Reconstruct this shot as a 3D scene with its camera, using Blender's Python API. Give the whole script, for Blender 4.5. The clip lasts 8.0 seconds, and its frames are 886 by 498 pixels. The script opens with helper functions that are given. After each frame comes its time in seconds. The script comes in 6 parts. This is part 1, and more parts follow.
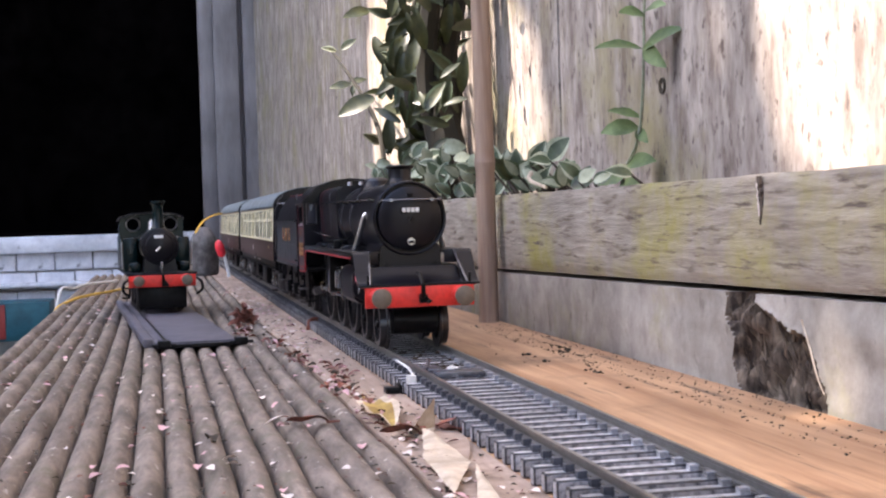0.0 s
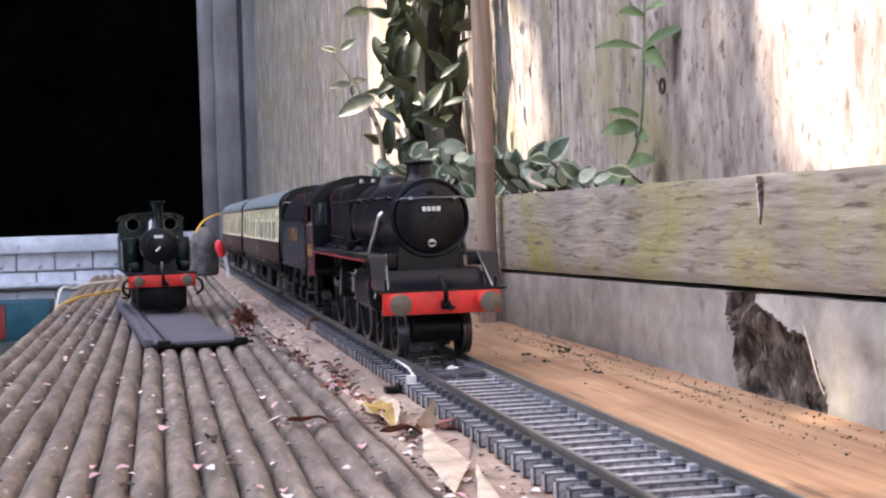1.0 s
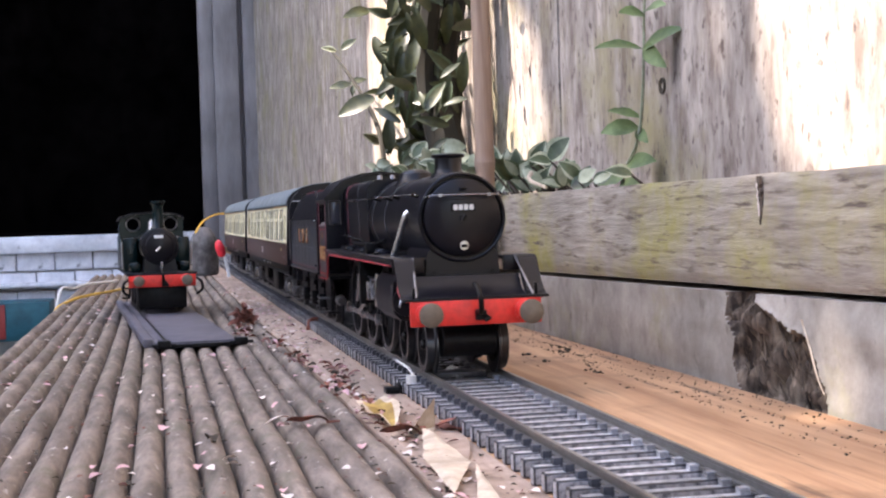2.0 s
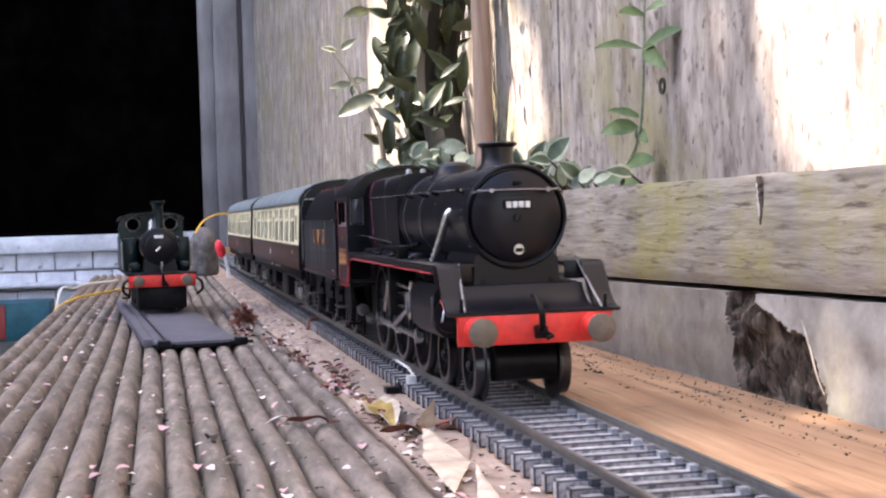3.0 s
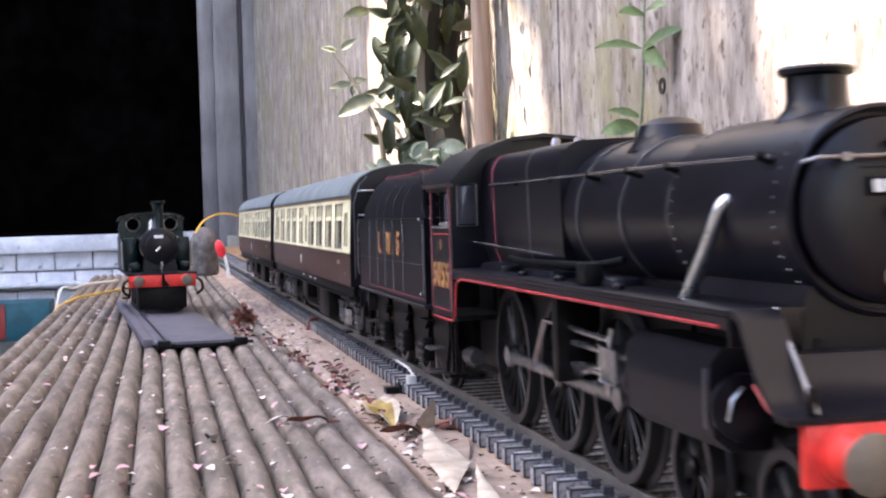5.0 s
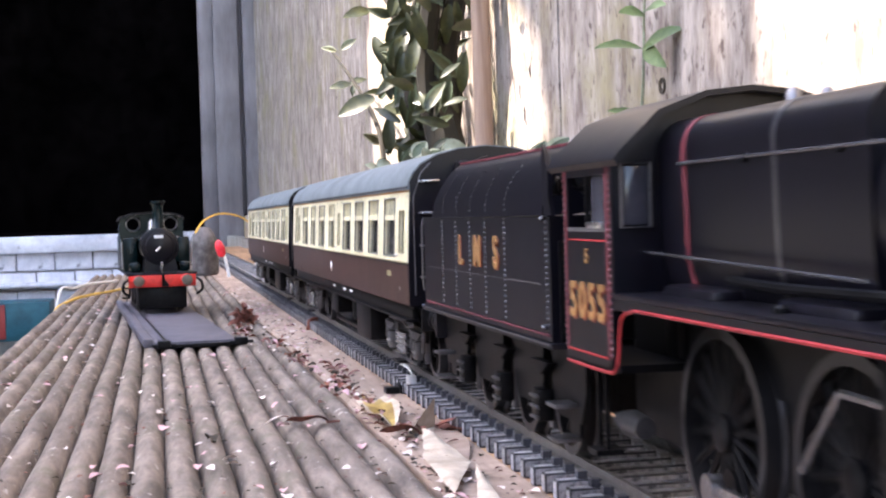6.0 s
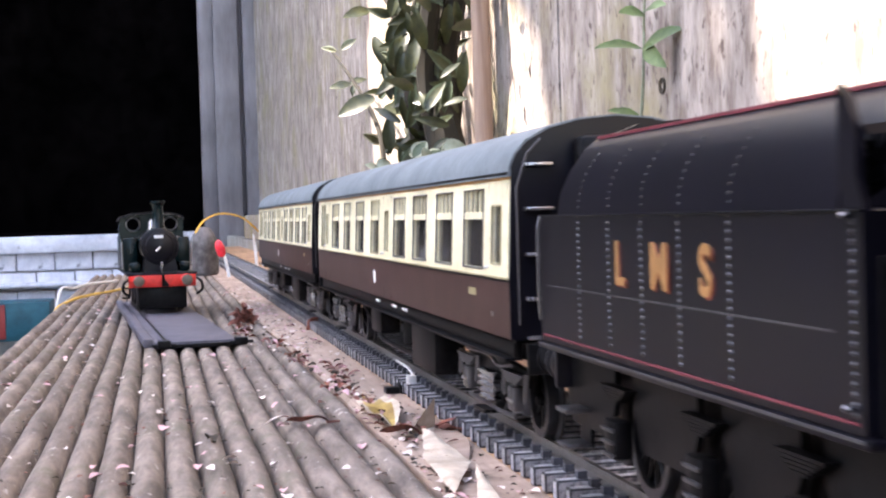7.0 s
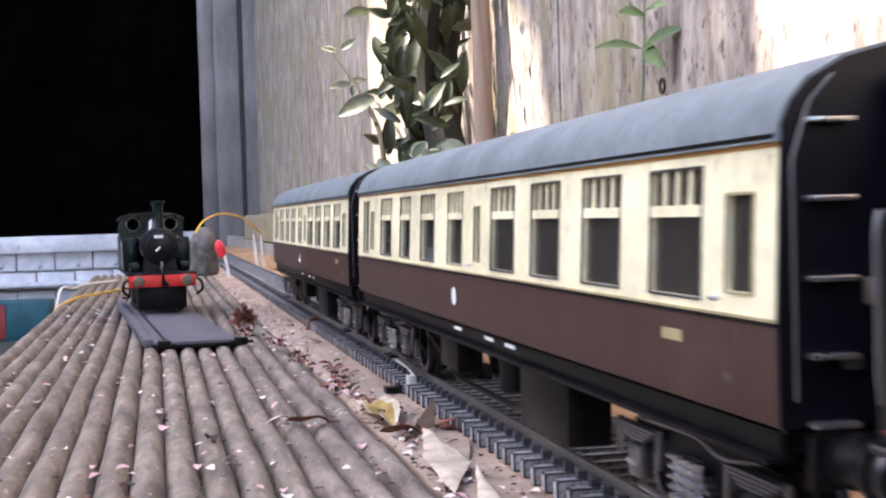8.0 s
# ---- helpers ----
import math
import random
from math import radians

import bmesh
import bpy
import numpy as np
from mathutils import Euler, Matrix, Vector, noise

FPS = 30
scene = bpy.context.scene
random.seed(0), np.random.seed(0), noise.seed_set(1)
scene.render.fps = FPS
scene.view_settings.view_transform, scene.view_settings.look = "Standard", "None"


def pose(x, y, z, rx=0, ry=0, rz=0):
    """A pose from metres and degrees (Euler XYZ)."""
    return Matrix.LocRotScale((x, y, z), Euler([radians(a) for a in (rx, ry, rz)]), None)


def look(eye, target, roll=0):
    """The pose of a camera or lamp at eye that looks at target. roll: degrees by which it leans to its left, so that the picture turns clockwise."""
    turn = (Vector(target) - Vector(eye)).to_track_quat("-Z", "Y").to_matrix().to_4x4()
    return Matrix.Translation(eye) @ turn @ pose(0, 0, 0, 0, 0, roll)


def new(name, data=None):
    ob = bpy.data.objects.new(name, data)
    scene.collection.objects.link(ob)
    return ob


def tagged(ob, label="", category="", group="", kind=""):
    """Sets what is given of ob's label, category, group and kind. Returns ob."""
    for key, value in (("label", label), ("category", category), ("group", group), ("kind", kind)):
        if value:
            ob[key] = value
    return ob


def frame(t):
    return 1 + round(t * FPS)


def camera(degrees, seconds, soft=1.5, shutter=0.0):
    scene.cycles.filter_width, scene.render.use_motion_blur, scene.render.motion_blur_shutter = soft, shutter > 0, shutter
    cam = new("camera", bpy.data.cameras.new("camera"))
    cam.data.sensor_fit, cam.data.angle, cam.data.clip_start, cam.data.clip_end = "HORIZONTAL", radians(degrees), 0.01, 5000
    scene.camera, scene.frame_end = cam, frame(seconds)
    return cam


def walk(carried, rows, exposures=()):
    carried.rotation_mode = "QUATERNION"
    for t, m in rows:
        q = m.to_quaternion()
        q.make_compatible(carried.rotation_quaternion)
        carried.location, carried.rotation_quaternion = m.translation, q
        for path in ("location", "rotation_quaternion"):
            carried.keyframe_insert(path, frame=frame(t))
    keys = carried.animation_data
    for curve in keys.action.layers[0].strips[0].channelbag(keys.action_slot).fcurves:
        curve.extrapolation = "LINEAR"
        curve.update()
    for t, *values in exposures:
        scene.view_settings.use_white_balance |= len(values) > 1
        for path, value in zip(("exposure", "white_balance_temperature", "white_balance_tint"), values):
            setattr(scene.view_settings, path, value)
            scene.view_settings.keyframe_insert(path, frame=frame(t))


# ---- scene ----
# Small-scale railway on a garden deck. Working lengths are millimetres (MM converts).
MM = 0.001

# ---- camera ----
cam = camera(35.36, 8.0, soft=2.2, shutter=0.5)
EYE = (-0.07026, 0.0, 0.03721)
AHEAD = (0.20105, 0.97926, -0.02497)
STAND = look(EYE, tuple(e + a for e, a in zip(EYE, AHEAD)), roll=-1.70)
walk(cam, [(0.0, STAND), (8.0, STAND)], [(t, stops, 7200, 18) for t, stops in ((0.0, 2.53), (1.5, 2.6), (3.5, 2.8), (4.5, 2.9), (6.5, 3.12), (7.0, 3.1), (8.0, 2.8))])

# ---- light ----
SUN_WAY = Vector((-0.62, 0.14, 0.77)).normalized()
world = bpy.data.worlds.new("sky")
scene.world = world
world.use_nodes = True
wn = world.node_tree.nodes
sky = wn.new("ShaderNodeTexSky")
sky.sky_type, sky.sun_disc = "NISHITA", False
sky.sun_elevation = math.asin(SUN_WAY.z)
sky.sun_rotation = math.atan2(SUN_WAY.x, SUN_WAY.y)
world.node_tree.links.new(sky.outputs[0], wn["Background"].inputs[0])
wn["Background"].inputs[1].default_value = 0.15
sun = new("sun", bpy.data.lights.new("sun", "SUN"))
sun.data.energy, sun.data.angle, sun.data.color = 2.7, radians(0.5), (1.0, 0.965, 0.92)
sun.matrix_world = look(SUN_WAY * 3, (0, 0, 0))


# ---- materials ----
def material(name, dark, light, rough=0.6, metal=0.0, scale=300, stretch=(1, 1, 1), bump=0.25, lump=40.0,
             stain=None, stain_scale=20, stain_at=(0.5, 0.65), coat=0.0, vary=0.0, spread=(0.35, 0.65), fleck=None, fleck_scale=300, fleck_at=(0.60, 0.70), fleck_stretch=(1, 1, 1), gloss=0.5):
    """Two-tone grain, a wider stain and fine relief, in the thing's own metres."""
    m = bpy.data.materials.new(name)
    m.use_nodes = True
    nt = m.node_tree
    add, link = nt.nodes.new, nt.links.new
    b = nt.nodes["Principled BSDF"]
    b.inputs["Roughness"].default_value, b.inputs["Metallic"].default_value = rough, metal
    b.inputs["Coat Weight"].default_value = coat
    b.inputs["Specular IOR Level"].default_value = gloss
    tc, mp = add("ShaderNodeTexCoord"), add("ShaderNodeMapping")
    mp.inputs["Scale"].default_value = stretch
    link(tc.outputs["Object"], mp.inputs["Vector"])
    n1 = add("ShaderNodeTexNoise")
    n1.inputs["Scale"].default_value, n1.inputs["Detail"].default_value, n1.inputs["Roughness"].default_value = scale, 6, 0.65
    link(mp.outputs[0], n1.inputs["Vector"])
    r1 = add("ShaderNodeValToRGB")
    r1.color_ramp.elements[0].position, r1.color_ramp.elements[1].position = spread
    r1.color_ramp.elements[0].color, r1.color_ramp.elements[1].color = (*dark, 1), (*light, 1)
    link(n1.outputs["Fac"], r1.inputs[0])
    colour = r1.outputs[0]
    # broad drift of tone
    n2 = add("ShaderNodeTexNoise")
    n2.inputs["Scale"].default_value, n2.inputs["Detail"].default_value = lump, 3
    link(tc.outputs["Object"], n2.inputs["Vector"])
    mr = add("ShaderNodeMapRange")
    mr.inputs["From Min"].default_value, mr.inputs["From Max"].default_value = 0.3, 0.7
    mr.inputs["To Min"].default_value, mr.inputs["To Max"].default_value = 0.78, 1.18
    link(n2.outputs["Fac"], mr.inputs["Value"])
    mul = add("ShaderNodeMix")
    mul.data_type, mul.blend_type = "RGBA", "MULTIPLY"
    mul.inputs[0].default_value = 1.0
    link(colour, mul.inputs[6])
    link(mr.outputs[0], mul.inputs[7])
    colour = mul.outputs[2]
    if stain:
        n3 = add("ShaderNodeTexNoise")
        n3.inputs["Scale"].default_value, n3.inputs["Detail"].default_value = stain_scale, 7
        n3.inputs["Roughness"].default_value = 0.68
        link(tc.outputs["Object"], n3.inputs["Vector"])
        r3 = add("ShaderNodeValToRGB")
        r3.color_ramp.elements[0].position, r3.color_ramp.elements[1].position = stain_at
        link(n3.outputs["Fac"], r3.inputs[0])
        mx = add("ShaderNodeMix")
        mx.data_type = "RGBA"
        link(r3.outputs[0], mx.inputs[0])
        link(colour, mx.inputs[6])
        mx.inputs[7].default_value = (*stain, 1)
        colour = mx.outputs[2]
    if fleck:
        fm, n4 = add("ShaderNodeMapping"), add("ShaderNodeTexNoise")
        fm.inputs["Scale"].default_value = fleck_stretch
        link(tc.outputs["Object"], fm.inputs["Vector"])
        link(fm.outputs[0], n4.inputs["Vector"])
        n4.inputs["Scale"].default_value, n4.inputs["Detail"].default_value, n4.inputs["Roughness"].default_value = fleck_scale, 4, 0.6
        r4 = add("ShaderNodeValToRGB")
        r4.color_ramp.elements[0].position, r4.color_ramp.elements[1].position = fleck_at
        link(n4.outputs["Fac"], r4.inputs[0])
        mf = add("ShaderNodeMix")
        mf.data_type = "RGBA"
        link(r4.outputs[0], mf.inputs[0])
        link(colour, mf.inputs[6])
        mf.inputs[7].default_value = (*fleck, 1)
        colour = mf.outputs[2]
    if vary:
        oi, hv = add("ShaderNodeObjectInfo"), add("ShaderNodeHueSaturation")
        vr = add("ShaderNodeMapRange")
        vr.inputs["To Min"].default_value, vr.inputs["To Max"].default_value = 1 - vary, 1 + vary
        link(oi.outputs["Random"], vr.inputs["Value"])
        link(vr.outputs[0], hv.inputs["Value"])
        link(colour, hv.inputs["Color"])
        colour = hv.outputs[0]
    link(colour, b.inputs["Base Color"])
    rr = add("ShaderNodeMapRange")
    wear = 0.12 if bump > 0.15 else 0.03
    rr.inputs["To Min"].default_value, rr.inputs["To Max"].default_value = max(rough - wear, 0.03), min(rough + wear, 1)
    link(n1.outputs["Fac"], rr.inputs["Value"])
    link(rr.outputs[0], b.inputs["Roughness"])
    if bump:
        bp = add("ShaderNodeBump")
        bp.inputs["Strength"].default_value, bp.inputs["Distance"].default_value = bump, 0.0006
        link(n1.outputs["Fac"], bp.inputs["Height"])
        link(bp.outputs[0], b.inputs["Normal"])
    return m


def plain(name, colour, rough=0.5, metal=0.0, coat=0.0, gloss=0.5):
    return material(name, tuple(c * 0.85 for c in colour), tuple(min(c * 1.12, 1) for c in colour), rough, metal,
                    scale=500, bump=0.03, lump=60, coat=coat, gloss=gloss)


M_DECK = material("ribbed_deck_wood", (0.092, 0.070, 0.056), (0.275, 0.22, 0.18), 0.8, scale=260, stretch=(1, 0.22, 1), bump=1.0,
                  lump=26, stain=(0.10, 0.092, 0.055), stain_scale=60, stain_at=(0.52, 0.75), fleck=(0.46, 0.41, 0.36), fleck_scale=420, fleck_at=(0.64, 0.72), fleck_stretch=(1, 0.5, 1))
M_PLANK = material("orange_plank_wood", (0.33, 0.16, 0.075), (0.56, 0.33, 0.18), 0.7, scale=220, stretch=(1, 0.05, 1), bump=0.6,
                   lump=14, stain=(0.20, 0.105, 0.055), stain_scale=30, stain_at=(0.56, 0.74), fleck=(0.13, 0.07, 0.04), fleck_scale=300, fleck_at=(0.60, 0.72), fleck_stretch=(1, 0.06, 1))
M_STRIP = material("bare_edge_wood", (0.29, 0.205, 0.155), (0.47, 0.35, 0.275), 0.8, scale=260, stretch=(1, 0.10, 1), bump=0.7,
                   lump=30, stain=(0.15, 0.10, 0.07), stain_scale=60, stain_at=(0.54, 0.74), fleck=(0.55, 0.46, 0.40), fleck_scale=380, fleck_at=(0.66, 0.74))
M_BOARD = material("weathered_board", (0.215, 0.18, 0.145), (0.42, 0.365, 0.30), 0.9, scale=420, stretch=(1, 0.10, 1), bump=1.0, spread=(0.32, 0.68),
                   lump=30, stain=(0.27, 0.24, 0.05), stain_scale=15, stain_at=(0.47, 0.66), fleck=(0.12, 0.09, 0.065), fleck_scale=520, fleck_at=(0.55, 0.68), fleck_stretch=(1, 0.12, 1))
M_BOARD_LOW = material("grey_weathered_board", (0.25, 0.225, 0.195), (0.45, 0.415, 0.365), 0.9, scale=210, stretch=(1, 0.5, 0.5), bump=0.9, spread=(0.30, 0.70),
                       lump=24, stain=(0.29, 0.27, 0.12), stain_scale=20, stain_at=(0.52, 0.74), fleck=(0.16, 0.14, 0.12), fleck_scale=260, fleck_at=(0.62, 0.76), fleck_stretch=(1, 0.6, 0.4))
M_FENCE = material("upright_fence_wood", (0.19, 0.145, 0.12), (0.53, 0.46, 0.40), 0.9, scale=95, stretch=(1, 1, 0.34), bump=1.0, spread=(0.34, 0.66),
                   lump=16, stain=(0.33, 0.285, 0.15), stain_scale=13, stain_at=(0.50, 0.70), vary=0.08, fleck=(0.11, 0.08, 0.068), fleck_scale=260, fleck_at=(0.56, 0.70), fleck_stretch=(1, 0.9, 0.55))
M_ROT = material("rotten_wood", (0.035, 0.024, 0.018), (0.30, 0.235, 0.175), 0.9, scale=300, stretch=(1, 1, 0.3), bump=1.0, lump=120, spread=(0.40, 0.72))
M_STAINED = material("stained_fence", (0.10, 0.075, 0.055), (0.22, 0.17, 0.13), 0.85, scale=60, stretch=(1, 1, 0.1), bump=0.6, lump=4, vary=0.1)
M_CANE = material("cane_skin", (0.25, 0.16, 0.115), (0.42, 0.30, 0.22), 0.6, scale=250, stretch=(1, 1, 0.05), bump=0.2, lump=20)
M_SOIL = material("dark_soil", (0.02, 0.014, 0.01), (0.075, 0.055, 0.04), 0.95, scale=200, bump=1.0)
M_PATIO = material("concrete_paving", (0.045, 0.05, 0.04), (0.10, 0.105, 0.09), 0.9, scale=60, bump=0.5, lump=3)
M_BLACK = material("satin_black_paint", (0.0034, 0.0031, 0.0058), (0.0046, 0.0042, 0.0080), 0.34, scale=300, bump=0.0, lump=50, gloss=0.28)
M_FRAME = material("chassis_black", (0.0016, 0.0016, 0.0022), (0.008, 0.0078, 0.0085), 0.4, scale=500, bump=0.08, lump=80, gloss=0.15)
# Grey metal paler than the paint, to carry the rivets' glints.
M_RIVET = plain("worn_rivet_heads", (0.10, 0.10, 0.105), 0.35, 0.6)
M_RIVET_RED = plain("maroon_rivet_heads", (0.13, 0.035, 0.04), 0.4)
# Pale grey puts the glints beside the rail into the chair colour.
M_CHAIR = material("grey_rail_chair", (0.14, 0.145, 0.155), (0.52, 0.52, 0.54), 0.3, scale=700, bump=0.2, lump=150, vary=0.4)
M_RED = plain("buffer_red", (0.72, 0.035, 0.025), 0.42)
M_LINE = plain("lining_red", (0.34, 0.022, 0.026), 0.5)
M_LINE_DULL = plain("lining_maroon", (0.15, 0.028, 0.038), 0.5)
M_BUFFER = plain("dull_brass_buffer", (0.16, 0.13, 0.10), 0.55, 0.4)
M_STEEL = plain("bright_steel", (0.62, 0.62, 0.63), 0.28, 0.95)
M_STEEL_DARK = plain("blackened_steel", (0.19, 0.19, 0.20), 0.34, 0.9)
M_WIRE = plain("handrail_wire", (0.20, 0.20, 0.22), 0.25, 0.8)
M_TYRE = plain("wheel_tyre", (0.055, 0.055, 0.06), 0.3, 0.8)
M_ROD = plain("worn_steel_rod", (0.46, 0.46, 0.48), 0.22, 0.95)
M_GOLD = plain("straw_gold_letters", (0.34, 0.17, 0.06), 0.5)
M_GOLD_EDGE = plain("letter_red_shade", (0.16, 0.035, 0.018), 0.5)
M_WHITE = plain("white_plastic", (0.80, 0.80, 0.78), 0.45)
M_CREAM = plain("cream_paint", (0.84, 0.77, 0.52), 0.4)
M_BROWN = plain("chocolate_paint", (0.058, 0.031, 0.026), 0.42, gloss=0.25)
M_ROOF = plain("slate_grey_roof", (0.17, 0.20, 0.215), 0.6, gloss=0.3)
M_GUTTER = plain("orange_lining", (0.42, 0.20, 0.05), 0.5)
# Near-black puts the dimness inside the compartments into the wall colour.
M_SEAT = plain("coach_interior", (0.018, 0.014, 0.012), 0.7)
M_BLIND = plain("ventilator_backing", (0.34, 0.29, 0.15), 0.6)
M_PANE = bpy.data.materials.new("coach_glazing")
M_PANE.use_nodes = True
_g = M_PANE.node_tree.nodes["Principled BSDF"]
_g.inputs["Base Color"].default_value, _g.inputs["Roughness"].default_value = (0.20, 0.18, 0.165, 1), 0.08
_g.inputs["Transmission Weight"].default_value, _g.inputs["IOR"].default_value = 0.86, 1.2
M_CAB_PANE = plain("smoked_cab_glazing", (0.045, 0.045, 0.055), 0.12)
M_RAIL = plain("nickel_rail", (0.30, 0.29, 0.27), 0.34, 0.85)
M_SLEEPER = material("black_plastic_sleeper", (0.016, 0.017, 0.021), (0.085, 0.089, 0.105), 0.34, scale=450, bump=0.3, lump=120, vary=0.3, fleck=(0.36, 0.36, 0.39), fleck_scale=520, fleck_at=(0.60, 0.70))
M_GREEN = plain("dark_green_paint", (0.0022, 0.0095, 0.0105), 0.25, gloss=0.22)
M_PLATE = material("grey_plastic", (0.055, 0.052, 0.068), (0.105, 0.10, 0.125), 0.6, scale=200, bump=0.2, stain=(0.12, 0.10, 0.09), stain_scale=60, stain_at=(0.55, 0.75))
M_LEAF = material("leaf_green", (0.035, 0.058, 0.026), (0.095, 0.130, 0.065), 0.5, scale=150, bump=0.3, lump=60)
M_CROWN = material("tree_leaf", (0.05, 0.10, 0.025), (0.11, 0.18, 0.05), 0.5, scale=60, bump=0.2)
_n = M_CROWN.node_tree.nodes
_t, _m = _n.new("ShaderNodeBsdfTranslucent"), _n.new("ShaderNodeMixShader")
_t.inputs[0].default_value = (0.32, 0.36, 0.17, 1)
_m.inputs[0].default_value = 0.5
M_CROWN.node_tree.links.new(_n["Principled BSDF"].outputs[0], _m.inputs[1])
M_CROWN.node_tree.links.new(_t.outputs[0], _m.inputs[2])
M_CROWN.node_tree.links.new(_m.outputs[0], _n["Material Output"].inputs[0])
M_LEAF_PALE = material("leaf_pale_edge", (0.24, 0.27, 0.17), (0.44, 0.47, 0.34), 0.5, scale=150, bump=0.2)
# Dark leaf colour, mostly to put shade into the climber's middle.
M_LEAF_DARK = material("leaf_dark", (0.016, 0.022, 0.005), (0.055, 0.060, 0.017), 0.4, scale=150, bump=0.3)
M_STEM = material("woody_stem", (0.02, 0.015, 0.010), (0.065, 0.048, 0.030), 0.85, scale=200, stretch=(1, 1, 0.2), bump=0.8)
M_SEEDLING = material("seedling_leaf", (0.07, 0.115, 0.035), (0.17, 0.235, 0.085), 0.5, scale=120, bump=0.4, lump=90)
# Bark darkened to carry the shade of the leaves around it.
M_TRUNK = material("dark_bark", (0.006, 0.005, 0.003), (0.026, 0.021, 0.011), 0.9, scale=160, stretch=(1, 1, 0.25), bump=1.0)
M_TAN = material("dry_leaf_tan", (0.46, 0.36, 0.26), (0.70, 0.59, 0.46), 0.7, scale=220, bump=0.5, lump=90, stain=(0.36, 0.20, 0.11), stain_scale=90, stain_at=(0.6, 0.75))
M_YELLOW = material("dry_leaf_yellow", (0.24, 0.14, 0.03), (0.52, 0.36, 0.10), 0.6, scale=220, bump=0.4, lump=90)
M_RUST = material("dry_leaf_rust", (0.075, 0.020, 0.014), (0.26, 0.085, 0.055), 0.7, scale=300, bump=0.6, lump=150)
M_PETAL = plain("faded_petal", (0.55, 0.33, 0.33), 0.7)
M_PETAL_WHITE = plain("white_petal", (0.72, 0.62, 0.56), 0.7)
M_HOUSE = material("white_wall_paint", (0.70, 0.69, 0.73), (0.90, 0.89, 0.92), 0.75, scale=60, bump=0.6, lump=12, stain=(0.20, 0.19, 0.21), stain_scale=38, stain_at=(0.60, 0.72))
M_JOINT = material("dirty_mortar", (0.42, 0.41, 0.43), (0.62, 0.61, 0.63), 0.9, scale=90, bump=0.5)
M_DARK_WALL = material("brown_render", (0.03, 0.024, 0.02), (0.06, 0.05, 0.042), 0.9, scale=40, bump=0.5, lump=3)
M_UPVC = material("white_window_frame", (0.225, 0.20, 0.20), (0.34, 0.31, 0.31), 0.6, scale=40, stretch=(1, 1, 0.2), bump=0.2, lump=8)
# Near-black colour stands in for the shade inside the room.
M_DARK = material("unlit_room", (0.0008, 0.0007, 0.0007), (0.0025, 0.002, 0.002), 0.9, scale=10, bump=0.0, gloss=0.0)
M_TEAL = plain("teal_card", (0.015, 0.12, 0.155), 0.5)
M_BOX_RED = plain("red_card", (0.36, 0.05, 0.045), 0.5)
M_CLIP_RED = plain("red_plastic", (0.80, 0.03, 0.05), 0.4)
M_CABLE = plain("yellow_cable", (0.70, 0.42, 0.04), 0.5)
M_GREY_BLOCK = material("grey_stone", (0.07, 0.062, 0.06), (0.20, 0.185, 0.18), 0.85, scale=120, bump=0.8, lump=60)


# ---- mesh helpers, all in millimetres ----
def part(name, bm, mat, parent=None, label="", smooth=True, keep=False):
    """Links a bmesh as one mesh object, under a thing or a part."""
    bmesh.ops.scale(bm, vec=(MM, MM, MM), verts=bm.verts)
    me = bpy.data.meshes.new(name)
    bm.normal_update()
    bm.to_mesh(me)
    bm.free()
    for m in (mat if isinstance(mat, (list, tuple)) else [mat]):
        me.materials.append(m)
    if smooth:
        me.polygons.foreach_set("use_smooth", [True] * len(me.polygons))
        me.set_sharp_from_angle(angle=radians(38))
    ob = new(name, me)
    if parent:
        ob.parent = parent
    if label:
        ob["label"] = label
    return ob


def again(ob, m, parent=None):
    """The same mesh once more, as an object of its own."""
    o = new(ob.name.split(".")[0], ob.data)
    o.parent = parent or ob.parent
    o.matrix_basis = m
    return o


def thing(name, label, category, group="", kind=""):
    return tagged(new(name), label, category, group, kind)


def box(bm, x0, x1, y0, y1, z0, z1, bevel=0.0):
    vs = bmesh.ops.create_cube(bm, size=1)["verts"]
    for v in vs:
        v.co = Vector((x0 + (v.co.x + 0.5) * (x1 - x0), y0 + (v.co.y + 0.5) * (y1 - y0), z0 + (v.co.z + 0.5) * (z1 - z0)))
    if bevel:
        es = {e for v in vs for e in v.link_edges}
        bmesh.ops.bevel(bm, geom=list(es), offset=bevel, segments=2, affect="EDGES", profile=0.5)
    return bm


def lathe(bm, rings, centre, axis, seg=24):
    """Rings of (along, radius) turned about an axis through centre."""
    axis = Vector(axis).normalized()
    side = axis.orthogonal().normalized()
    up = axis.cross(side)
    loops = []
    for h, r in rings:
        c = Vector(centre) + axis * h
        loops.append([bm.verts.new(c + (side * math.cos(a) + up * math.sin(a)) * max(r, 0.001)) for a in (2 * math.pi * i / seg for i in range(seg))])
    for a, b in zip(loops, loops[1:]):
        for i in range(seg):
            bm.faces.new((a[i], a[(i + 1) % seg], b[(i + 1) % seg], b[i]))
    bm.faces.new(loops[0][::-1])
    bm.faces.new(loops[-1])
    return bm


def rod(bm, a, b, r, r2=None, seg=10):
    a, b = Vector(a), Vector(b)
    return lathe(bm, [(0, r), ((b - a).length, r if r2 is None else r2)], a, b - a, seg)


